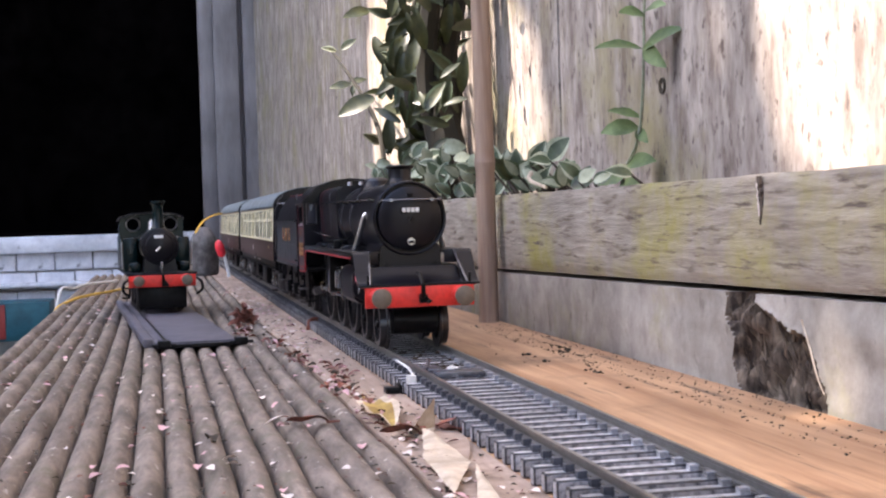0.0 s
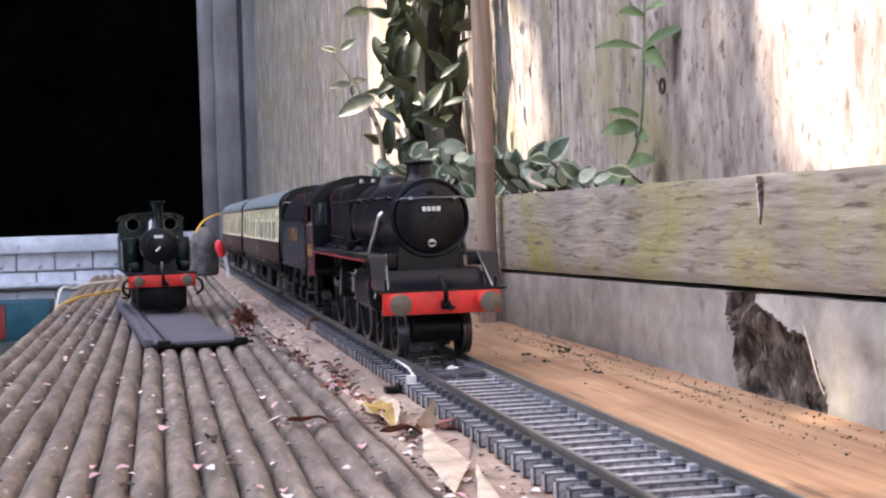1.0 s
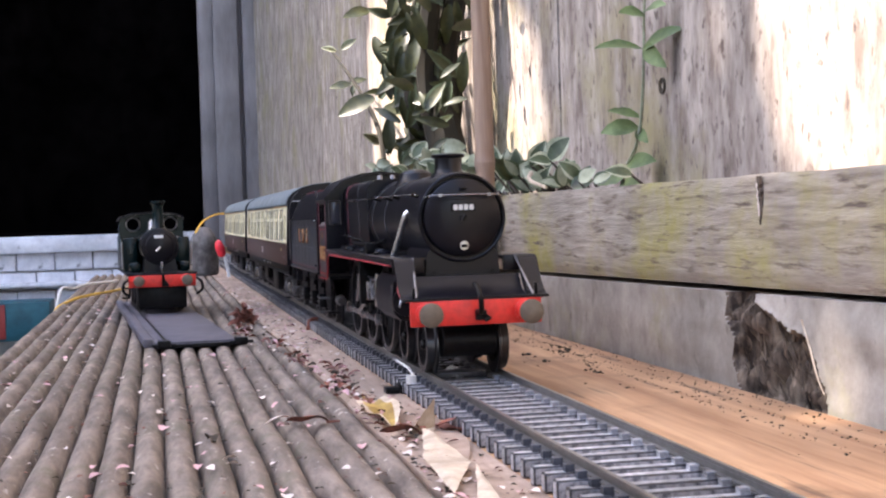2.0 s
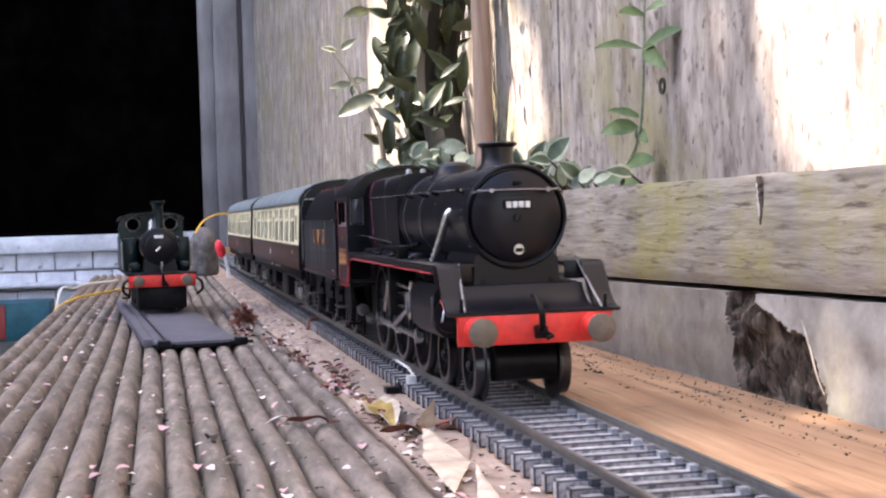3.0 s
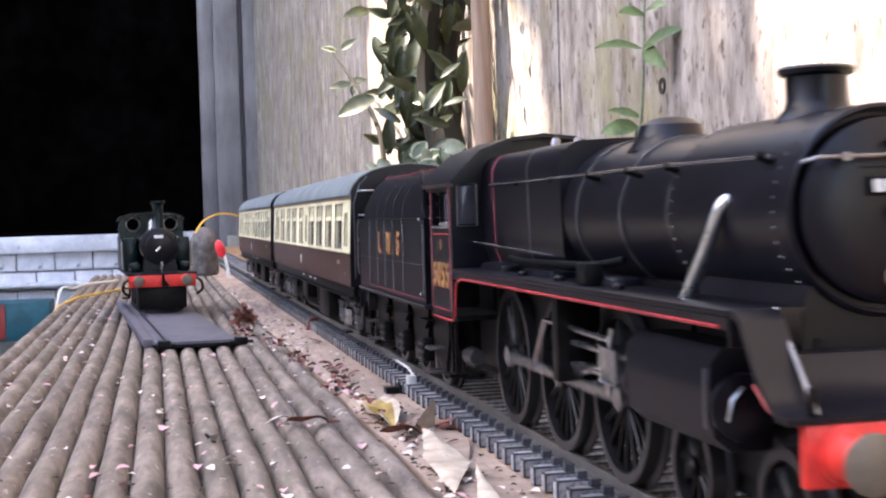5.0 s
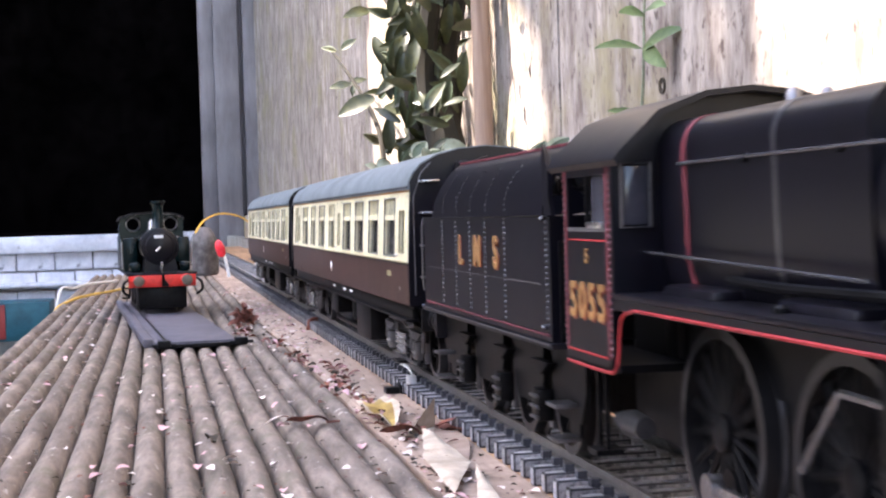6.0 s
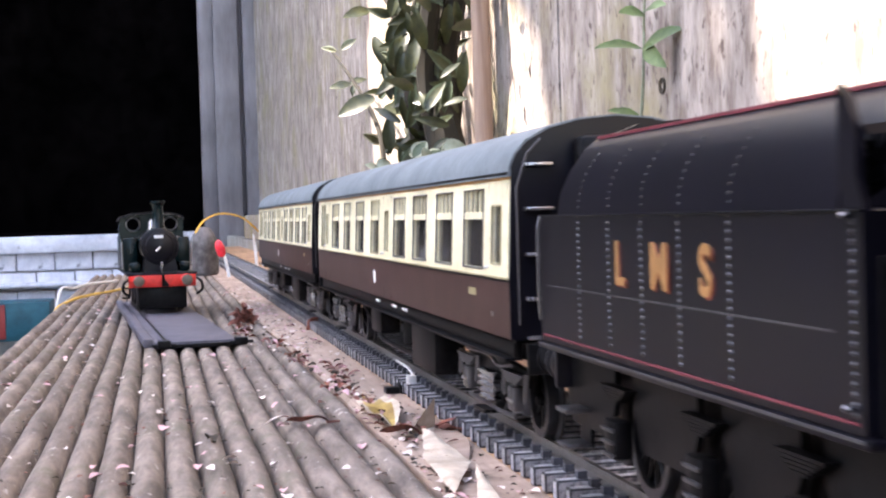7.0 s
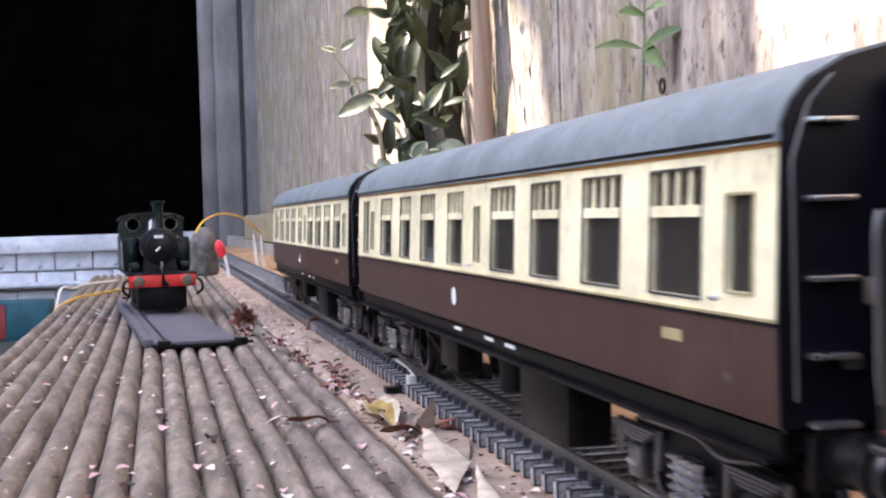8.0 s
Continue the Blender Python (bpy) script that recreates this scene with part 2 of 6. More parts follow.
def tube(bm, pts, r, seg=8, r_end=None):
    """A bent rod through points."""
    pts = [Vector(p) for p in pts]
    loops = []
    ref = None
    for i, p in enumerate(pts):
        d = (pts[min(i + 1, len(pts) - 1)] - pts[max(i - 1, 0)]).normalized()
        side = d.orthogonal().normalized() if ref is None else (ref - d * ref.dot(d)).normalized()
        ref = side
        up = d.cross(side)
        k = i / (len(pts) - 1)
        rr = r if r_end is None else r + (r_end - r) * k
        loops.append([bm.verts.new(p + (side * math.cos(a) + up * math.sin(a)) * rr) for a in (2 * math.pi * j / seg for j in range(seg))])
    for a, b in zip(loops, loops[1:]):
        for j in range(seg):
            bm.faces.new((a[j], a[(j + 1) % seg], b[(j + 1) % seg], b[j]))
    bm.faces.new(loops[0][::-1])
    bm.faces.new(loops[-1])
    return bm


def prism(bm, outline, y0, y1):
    """An (x, z) outline run along y."""
    a = [bm.verts.new((x, y0, z)) for x, z in outline]
    b = [bm.verts.new((x, y1, z)) for x, z in outline]
    n = len(outline)
    for i in range(n):
        bm.faces.new((a[i], a[(i + 1) % n], b[(i + 1) % n], b[i]))
    bm.faces.new(a[::-1])
    bm.faces.new(b)
    bmesh.ops.recalc_face_normals(bm, faces=bm.faces)
    return bm


def slab(bm, outline, x0, x1):
    """A (y, z) outline run along x."""
    a = [bm.verts.new((x0, y, z)) for y, z in outline]
    b = [bm.verts.new((x1, y, z)) for y, z in outline]
    n = len(outline)
    for i in range(n):
        bm.faces.new((a[i], a[(i + 1) % n], b[(i + 1) % n], b[i]))
    bm.faces.new(a[::-1])
    bm.faces.new(b)
    bmesh.ops.recalc_face_normals(bm, faces=bm.faces)
    return bm


def smooth_path(pts, n=6):
    """Points on a smooth curve through pts."""
    P = [Vector(p) for p in pts]
    P = [P[0] * 2 - P[1]] + P + [P[-1] * 2 - P[-2]]
    out = []
    for i in range(1, len(P) - 2):
        for k in range(n):
            t = k / n
            a, b, c, d = P[i - 1], P[i], P[i + 1], P[i + 2]
            out.append(0.5 * (2 * b + (c - a) * t + (2 * a - 5 * b + 4 * c - d) * t * t + (3 * b - a - 3 * c + d) * t ** 3))
    return out + [P[-2]]


def wobble(p, size, amount):
    return noise.noise(Vector(p) / size) * amount


B = bmesh.new


# ---- setting ----
TOP = -5.5          # top of the plank that carries the track; railhead is 0
FLOOR = -165.0      # paving beside the deck
rng = random.Random(7)

bm = B()
box(bm, -60000, 60000, -60000, 60000, FLOOR - 40, FLOOR)
tagged(part("ground", bm, M_PATIO), "dark mossy paving beside the wooden deck", "ground", kind="structure")


# stained fences closing the garden's other sides, unseen, added to block low sky
for name, spot in (("fence_west", (-6030, -6000, -2500, 5000)), ("fence_south", (-6000, 130, -2530, -2500))):
    side = thing(name, "tall unseen fence of brown-stained close boards, added to block low sky", "fence", kind="structure")
    x0, x1, y0, y1 = spot
    span = max(x1 - x0, y1 - y0)
    for k in range(int(span // 150)):
        if y1 - y0 > x1 - x0:
            part("board", box(B(), x0 + (k % 2) * 8, x1 + (k % 2) * 8, y0 + k * 150, y0 + k * 150 + 156, FLOOR, 1700, 2), M_STAINED, side)
        else:
            part("board", box(B(), x0 + k * 150, x0 + k * 150 + 156, y0 + (k % 2) * 8, y1 + (k % 2) * 8, FLOOR, 1700, 2), M_STAINED, side)


def ribbed_deck():
    """A reeded deck board: rounded ribs with narrow grooves, uneven along its length."""
    bm = B()
    x0, x1, ribs, per = -124.5, -28.2, 16, 9
    pitch = (x1 - x0) / ribs
    ys = [-140 + 9 * i for i in range(152)]
    rows = []
    for y in ys:
        row = []
        for r in range(ribs):
            for k in range(per):
                u = k / per
                x = x0 + (r + u) * pitch
                z = TOP - 3.8 + 3.8 * (abs(math.sin(math.pi * u)) ** 0.42)
                z += wobble((x * 3, y, r * 31), 26, 0.42) + wobble((x * 2, y, 5), 7, 0.16)
                x += wobble((y, r * 17.3, 2), 45, 0.5)
                row.append(bm.verts.new((x, y, z)))
        row.append(bm.verts.new((x1, y, TOP - 3.8)))
        rows.append(row)
    for a, b in zip(rows, rows[1:]):
        for i in range(len(a) - 1):
            bm.faces.new((a[i], a[i + 1], b[i + 1], b[i]))
    # the board's sides, ends and underside
    left = [bm.verts.new((x0, y, TOP - 26)) for y in ys]
    right = [bm.verts.new((x1, y, TOP - 26)) for y in ys]
    for i in range(len(ys) - 1):
        bm.faces.new((left[i], rows[i][0], rows[i + 1][0], left[i + 1]))
        bm.faces.new((rows[i][-1], right[i], right[i + 1], rows[i + 1][-1]))
    bm.faces.new((*rows[-1], right[-1], left[-1]))
    bm.faces.new((*rows[0][::-1], left[0], right[0]))
    return tagged(part("deck_board", bm, M_DECK), "weathered grey-brown ribbed wooden deck board strewn with petals", "deck board", kind="structure")


ribbed_deck()

bm = B()
n = 60
ys = [-140 + (2440 * i / n) for i in range(n + 1)]
outs = []
for y in ys:
    e = wobble((y, 3, 1), 30, 0.8)
    ring = [(-28 + e, TOP - 1.0), (-27 + e, TOP), (-14, TOP), (20, TOP), (61, TOP), (61, TOP - 24), (-28, TOP - 24)]
    outs.append([bm.verts.new((x, y, z)) for x, z in ring])
for a, b in zip(outs, outs[1:]):
    for i in range(7):
        f = bm.faces.new((a[i], b[i], b[(i + 1) % 7], a[(i + 1) % 7]))
        f.material_index = 1 if i in (0, 1, 6) else 0
bm.faces.new(outs[0])
bm.faces.new(outs[-1][::-1])
bmesh.ops.recalc_face_normals(bm, faces=bm.faces)
tagged(part("track_plank", bm, [M_PLANK, M_STRIP]), "orange-brown bare timber plank carrying the model track", "plank", kind="structure")

deck_frame = thing("deck_frame", "dark timber joists holding up the deck", "deck frame", kind="structure")
for x0, x1 in ((-122, -84), (-20, 25)):
    part("joist", box(B(), x0, x1, -130, 1220, FLOOR, TOP - 26, 1.5), M_STEM, deck_frame)


def gap_height(y):
    return 18.6 - (min(max(y, 150), 900) - 240) * 0.0145


HOLE = [(310, 20), (297, 20), (291, 14.5), (279, 10.6), (268, 9), (264, 4.6), (258.5, -8), (300, -8), (304, -3), (307, 1), (306, 6), (309.5, 13)]


def inside(p, poly):
    hit = False
    for (ya, za), (yb, zb) in zip(poly, poly[1:] + poly[:1]):
        if (za > p[1]) != (zb > p[1]) and p[0] < (yb - ya) * (p[1] - za) / (zb - za) + ya:
            hit = not hit
    return hit


def depth_in(p, poly):
    """Distance from the outline, positive inside."""
    near = 1e9
    for (ya, za), (yb, zb) in zip(poly, poly[1:] + poly[:1]):
        dy, dz = yb - ya, zb - za
        t = min(max(((p[0] - ya) * dy + (p[1] - za) * dz) / (dy * dy + dz * dz), 0), 1)
        near = min(near, math.hypot(p[0] - ya - dy * t, p[1] - za - dz * t))
    return near if inside(p, poly) else -near


fence = thing("retaining_boards", "weathered grey horizontal boards with yellow-green algae, one rotted through", "fence", kind="structure")


def lower_board():
    """The bottom board, with a rotted hollow in its face."""
    bm = B()
    ys = [-140 + 12 * i for i in range(29)] + [206 + 0.75 * i for i in range(184)] + [345 + 24 * i for i in range(100)]
    n = 74
    grid = []
    for y in ys:
        col = []
        for k in range(n + 1):
            z = TOP - 14 + (gap_height(y) - 0.7 - TOP + 14) * k / n
            x = 62 + wobble((y, z * 3, 1), 22, 0.6)
            rot = False
            if 250 < y < 320:
                deep = depth_in((y, z), HOLE) + wobble((y, z, 9), 3.2, 1.3) + wobble((y, z * 1.5, 6), 1.1, 0.5)
                rot = deep > 0
                if rot:
                    k2 = min(deep / 1.6, 1)
                    x += k2 * (3.6 + wobble((y * 2.2, z * 0.45, 2), 2.4, 3.4) + wobble((y, z, 7), 7, 3.0) + wobble((y * 1.6, z * 0.5, 3), 0.9, 0.9))
                elif deep > -1.6:
                    x -= 0.5 * (1 + deep / 1.6)
            col.append((bm.verts.new((x, y, z)), rot))
        grid.append(col)
    for a, b in zip(grid, grid[1:]):
        for k in range(n):
            f = bm.faces.new((a[k][0], a[k + 1][0], b[k + 1][0], b[k][0]))
            if a[k][1] or b[k + 1][1]:
                f.material_index = 1
    for a, b in zip(grid, grid[1:]):
        va, vb = a[-1][0], b[-1][0]
        bm.faces.new((va, bm.verts.new(va.co + Vector((14, 0, 0))), bm.verts.new(vb.co + Vector((14, 0, 0))), vb))
    return part("board", bm, [M_BOARD_LOW, M_ROT], fence, "grey split board with a dark rotted hollow")


def upper_board():
    bm = B()
    ys = [-140 + 7 * i for i in range(330)]
    n = 12
    rows = []
    for y in ys:
        z0 = gap_height(y) + 0.7
        zt = 44.0 + wobble((y, 1, 1), 25, 0.5)
        prof = []
        for k in range(n + 1):
            z = z0 + (zt - z0) * k / n
            x = 62 + wobble((y * 0.3, z * 2.5, 3), 8, 0.55) + (0.8 if k in (0, n) else 0)
            prof.append(bm.verts.new((x, y, z)))
        prof += [bm.verts.new((78, y, zt)), bm.verts.new((78, y, z0))]
        rows.append(prof)
    m = n + 3
    for a, b in zip(rows, rows[1:]):
        for k in range(m):
            bm.faces.new((a[k], a[(k + 1) % m], b[(k + 1) % m], b[k]))
    bm.faces.new(rows[0][::-1])
    bm.faces.new(rows[-1])
    bmesh.ops.recalc_face_normals(bm, faces=bm.faces)
    return part("board", bm, M_BOARD, fence, "weathered board patched with yellow-green algae")


lower_board()
upper_board()

# fibres and chips standing in the rotted hollow, and a thin split stick
bm = B()
for i in range(70):
    y, z = 262 + rng.random() * 44, -5 + rng.random() * 19
    if inside((y, z), HOLE):
        h = 2 + rng.random() * 6
        rod(bm, (64.5 + rng.random() * 2, y, z - h / 2), (62.5 + rng.random() * 3, y + rng.uniform(-2.5, 2.5), z + h / 2), 0.15 + rng.random() * 0.4, 0.1, 5)
part("rotten_fibres", bm, M_ROT, fence, "dark splintered wood fibres", smooth=False)["kind"] = "stuff"
bm = B()
tube(bm, smooth_path([(60.5, 268, 13), (60.2, 264, 7.5), (60.2, 261, 2), (60.6, 259, -1.5)]), 0.22, 6, 0.16)
tagged(part("stick", bm, M_TAN), "thin pale dry stick leaning on the rotted board", "stick")

bm = B()
tube(bm, [(61.6 + wobble((k, 1, 2), 2, 0.2), 289 + wobble((k * 3, 5, 1), 4, 1.4), 43.6 - k * 0.9) for k in range(13)], 0.65, 6, 0.25)
part("split", bm, M_ROT, fence, "dark split running down from the board top")
bm = B()
tube(bm, [(61.5, 289.9 + wobble((k * 3, 5, 1), 4, 1.4), 42 - k * 0.9) for k in range(9)], 0.35, 5, 0.2)
part("raised_splinter", bm, M_PETAL_WHITE, fence, "pale raised splinter")

tagged(part("soil_bed", box(B(), 78, 128, -140, 2300, FLOOR, 36, 2), M_SOIL), "dark soil behind the retaining boards", "soil", kind="structure")


def upright_boards():
    """Wide vertical fence boards with uneven edges."""
    f = thing("fence", "sun-bleached grey fence of wide upright boards", "fence", kind="structure")
    y = -335.0
    while y < 2755:
        w = min(rng.uniform(336, 344), 2757 - y)
        bm = B()
        cols = []
        for i in range(21):
            yy = y + 0.9 + (w - 1.8) * i / 20
            col = []
            for k in range(41):
                z = FLOOR + (1500 - FLOOR) * (k / 40) ** 1.6
                x = 130 + wobble((yy * 1.5, z * 0.25, y), 20, 1.0) + (1.4 if i in (0, 20) else 0)
                col.append(bm.verts.new((x, yy, z)))
            cols.append(col)
        for a, b in zip(cols, cols[1:]):
            for k in range(40):
                bm.faces.new((a[k], a[k + 1], b[k + 1], b[k]))
        for col in (cols[0], cols[-1]):
            back = [bm.verts.new((146, v.co.y, v.co.z)) for v in col]
            for k in range(40):
                bm.faces.new((col[k], back[k], back[k + 1], col[k + 1]))
        bmesh.ops.recalc_face_normals(bm, faces=bm.faces)
        part("board", bm, M_FENCE, f)
        y += w
    part("back_rail", box(B(), 147, 180, -420, 2757, 600, 690, 2), M_FENCE, f)
    part("back_board", box(B(), 146.2, 146.9, -420, 2757, FLOOR, 1490), M_STEM, f)


upright_boards()

# ---- house wall with its dark window ----
HY = 2760.0
house = thing("house_wall", "white-painted brick house wall with a dark opening", "wall", kind="structure")
part("wall_core", box(B(), -520, 150, HY + 12, HY + 110, FLOOR, -14), M_JOINT, house)
part("wall_side", box(B(), 136, 420, HY + 2, HY + 110, FLOOR, 2300), M_HOUSE, house)
# Wall out of view, added dark so the tender side reflects no white.
part("wall_left", box(B(), -6000, -522, HY - 30, HY + 110, FLOOR, 2300), M_DARK_WALL, house, "unseen dark brown wall added to darken the train's reflections")
part("wall_head", box(B(), -520, 134, HY, HY + 110, 1500, 2300), M_HOUSE, house)
bm = B()
box(bm, -520, 20, HY - 18, HY + 60, -14, 18, 4)
part("window_sill", bm, M_HOUSE, house, "thick white-painted window sill")
part("sill_ledge", box(B(), -520, 20, HY - 26, HY + 4, -78, -70, 2), M_HOUSE, house)
# room behind the window, its darkness put into a near-black colour
room = thing("dark_room", "room interior behind the window, coloured near-black for its shade", "room", kind="structure")
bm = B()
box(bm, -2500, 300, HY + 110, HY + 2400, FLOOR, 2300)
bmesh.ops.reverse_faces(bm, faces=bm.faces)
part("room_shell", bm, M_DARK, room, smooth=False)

window = thing("window_1", "large dark opening with a white-painted frame", "window", kind="structure")
for x0, x1, y0, y1 in ((22, 50, HY + 10, HY + 60), (50, 97, HY - 14, HY + 60), (106, 134, HY - 8, HY + 60), (97, 106, HY + 12, HY + 60)):
    part("window_frame", box(B(), x0, x1, y0, y1, -13, 1500, 2.5), M_UPVC, window)
part("window_frame", box(B(), -520, 21, HY + 10, HY + 60, 1440, 1499, 2.5), M_UPVC, window)
# Bottom rail in the same near-black as the room.
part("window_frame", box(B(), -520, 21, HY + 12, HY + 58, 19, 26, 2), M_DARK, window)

# bricks of the wall under the sill
bm = B()
box(bm, 0, 68.5, 0, 14, 0, 33, 3.0)
for v in bm.verts:
    v.co += Vector((wobble(v.co, 12, 1.5), wobble(v.co + Vector((9, 0, 0)), 12, 1.5), wobble(v.co + Vector((0, 9, 0)), 12, 1.5)))
first = part("brick", bm, M_HOUSE, house)
first.location = (-0.05, (HY - 1) * MM, -0.048)
for row in range(4):
    for i in range(7):
        if row == 0 and i == 0:
            continue
        z = -48 - row * 36
        x = -50 - i * 71 - (35 if row % 2 else 0)
        again(first, pose(x * MM, (HY - 1 + rng.uniform(-1.2, 1.2)) * MM, z * MM, 0, rng.uniform(-0.8, 0.8), 0), house)

# ---- bamboo cane by the boards ----
cane = thing("cane", "brown bamboo cane standing against the boards", "cane")
cx, cy = 56.0, 529.0
for k, (z0, z1) in enumerate(((TOP, 57), (57, 196), (196, 420))):
    bm = B()
    lathe(bm, [(0, 4.2), (0.8, 3.95), (5, 3.75), (z1 - z0 - 4, 3.7), (z1 - z0 - 1, 4.0), (z1 - z0, 4.1)], (cx, cy, z0), (0, 0, 1), 20)
    part("cane_segment", bm, M_CANE, cane)

# ---- track ----
track = thing("model_track", "model railway track on black sleepers", "track")
for sx in (-1, 1):
    bm = B()
    c = sx * 8.75
    prism(bm, [(c - 0.38, 0), (c + 0.38, 0), (c + 0.40, -0.5), (c + 0.18, -0.65), (c + 0.18, -1.4), (c + 0.8, -1.6), (c + 0.8, -1.85), (c - 0.8, -1.85), (c - 0.8, -1.6), (c - 0.18, -1.4), (c - 0.18, -0.65), (c - 0.40, -0.5)], -130, 2280)
    part("rail", bm, M_RAIL, track, "worn nickel rail")


def sleeper_mesh(bm, y=0.0):
    """A moulded sleeper with the chairs that hold the rails."""
    box(bm, -14.2, 14.2, y - 1.2, y + 1.2, TOP + 0.15, -2.3, 0.3)
    n = len(bm.faces)
    for sx in (-1, 1):
        for d in (-1.35, 1.35):
            c = sx * 8.75 + d
            box(bm, c - 0.75, c + 0.75, y - 0.8, y + 0.8, -2.4, -1.35 if abs(c) < 8.75 else -1.2)
    for k, f in enumerate(bm.faces):
        if k >= n:
            f.material_index = 1
    return bm


PITCH = 6.2
sleeper = part("sleeper", sleeper_mesh(B()), [M_SLEEPER, M_CHAIR], track, smooth=False)
sleeper.location.y = 0.06
for i in range(1, 290):
    again(sleeper, pose(rng.uniform(-0.15, 0.15) * MM, (60 + PITCH * i) * MM, rng.uniform(-0.12, 0.0) * MM, 0, 0, rng.uniform(-0.6, 0.6)), track)
bm = B()
for i in list(range(-25, 0)) + list(range(290, 356)):
    box(bm, -14.2, 14.2, 58.8 + PITCH * i, 61.2 + PITCH * i, TOP + 0.15, -2.3)
part("far_sleepers", bm, M_SLEEPER, track, smooth=False)["kind"] = "stuff"
# webs between the sleepers under each rail
for sx in (-1, 1):
    part("sleeper_web", box(B(), sx * 8.75 - 1.0, sx * 8.75 + 1.0, -125, 2275, TOP + 0.2, -3.6), M_SLEEPER, track)


# ---- the train ----
def arc(cx, cz, r, a0, a1, n):
    """Points of an arc in the (x, z) plane, angles in degrees from +x."""
    return [(cx + r * math.cos(radians(a0 + (a1 - a0) * i / n)), cz + r * math.sin(radians(a0 + (a1 - a0) * i / n))) for i in range(n + 1)]


def letters(text, size, parent, mat, m, depth=0.15, name="lettering"):
    """Raised letters; m in millimetres, text runs along its x."""
    cu = bpy.data.curves.new(name, "FONT")
    cu.body, cu.size, cu.extrude, cu.align_x, cu.align_y = text, size * MM, depth * MM, "CENTER", "CENTER"
    cu.offset = size * 0.022 * MM
    tmp = bpy.data.objects.new(name, cu)
    me = bpy.data.meshes.new_from_object(tmp)
    bpy.data.objects.remove(tmp)
    me.materials.clear()
    me.materials.append(mat)
    ob = new(name, me)
    ob.parent = parent
    mm = m.copy()
    mm.translation = m.translation * MM
    ob.matrix_basis = mm
    return ob


SIDE = Matrix(((0, 0, -1, 0), (-1, 0, 0, 0), (0, 1, 0, 0), (0, 0, 0, 1)))      # faces -x, text runs towards -y
FRONT = Matrix(((1, 0, 0, 0), (0, 0, -1, 0), (0, 1, 0, 0), (0, 0, 0, 1)))      # faces -y, text runs towards +x


def at(m, x, y, z):
    return Matrix.Translation((x, y, z)) @ m


WHEELS = []      # (wheel, radius in mm, place in its thing)


def wheel(parent, x, y, r, spokes, name="wheel", seg=32):
    """A flanged wheel turning about x, its tread at |x| = 8.3, with spokes, hub and a steel tyre."""
    s = -1 if x < 0 else 1
    bm = B()
    # tyre: flange inside, tread outside, open middle
    prof = [(-1.0, r + 0.9), (-0.5, r + 0.9), (-0.2, r), (1.6, r - 0.15), (1.6, r - 1.5), (-1.0, r - 1.5)]
    loops = []
    for h, q in prof:
        loops.append([bm.verts.new((h * s, q * math.cos(2 * math.pi * i / seg), q * math.sin(2 * math.pi * i / seg))) for i in range(seg)])
    for a, b in zip(loops, loops[1:] + loops[:1]):
        for i in range(seg):
            bm.faces.new((a[i], a[(i + 1) % seg], b[(i + 1) % seg], b[i]))
    bmesh.ops.recalc_face_normals(bm, faces=bm.faces)
    w = part(name, bm, M_TYRE, parent)
    w.location = (x * MM, y * MM, r * MM)
    bm = B()
    lathe(bm, [(-0.6, 1.7 * r / 8), (1.6, 1.5 * r / 8), (2.0, 0.9 * r / 8)], (0, 0, 0), (s, 0, 0), 12)
    for k in range(spokes):
        a = 2 * math.pi * k / spokes
        rod(bm, (0.5 * s, 0, 0), (0.5 * s, (r - 1.2) * math.cos(a), (r - 1.2) * math.sin(a)), 0.55, 0.4, 6)
    if r > 10:
        lathe(bm, [(-0.3, 2.2), (1.4, 2.0)], (0, 6.0, 0), (s, 0, 0), 12)
    part("spokes", bm, M_FRAME, w)
    WHEELS.append((w, r, Vector((x, y, r)) * MM))
    return w


def axle(parent, y, r, spokes):
    for x in (-8.2, 8.2):
        wheel(parent, x, y, r, spokes)
    part("axle", rod(B(), (-7.4, y, r), (7.4, y, r), 1.1), M_STEEL_DARK, parent)


def buffer_pair(parent, y, z, out, red=True, x=11.5, head=2.75):
    """Sprung buffers; out is -1 when they face -y."""
    for sx in (-x, x):
        bm = B()
        lathe(bm, [(0, 2.6), (0.5, 2.6), (0.7, 2.2), (3.4, 1.6), (3.5, 0.9), (4.7, 0.9)], (sx, y, z), (0, out, 0), 20)
        shank = part("buffer", bm, M_RED if red else M_FRAME, parent)
        bm = B()
        lathe(bm, [(4.6, head - 0.2), (5.0, head), (5.5, head), (5.8, head * 0.7), (5.9, 0.2)], (sx, y, z), (0, out, 0), 24)
        part("buffer_head", bm, M_BUFFER if red else M_TYRE, shank, "dull brass buffer head" if red else "")


def hook(parent, y, z, s=-1):
    """A coupling hook with a hanging link."""
    bm = B()
    tube(bm, smooth_path([(0.3, y, z + 0.3), (0.3, y + s * 3.2, z + 0.6), (0, y + s * 4.8, z + 3.4), (-0.4, y + s * 3.0, z + 6.2), (-0.8, y + s * 1.2, z + 6.8)]), 0.75, 8, 0.5)
    box(bm, -0.4, 1.9, y + s * 2.2, y, z - 1.5, z + 0.9, 0.3)
    tube(bm, [(1.6, y + s * 2.0, z - 0.4), (2.3, y + s * 3.2, z - 1.0), (1.2, y + s * 3.4, z - 1.4)], 0.5, 6)
    return part("coupling_hook", bm, M_FRAME, parent)


loco = thing("steam_locomotive", "black model steam locomotive with red buffer beam, on the track", "locomotive", "the moving train")


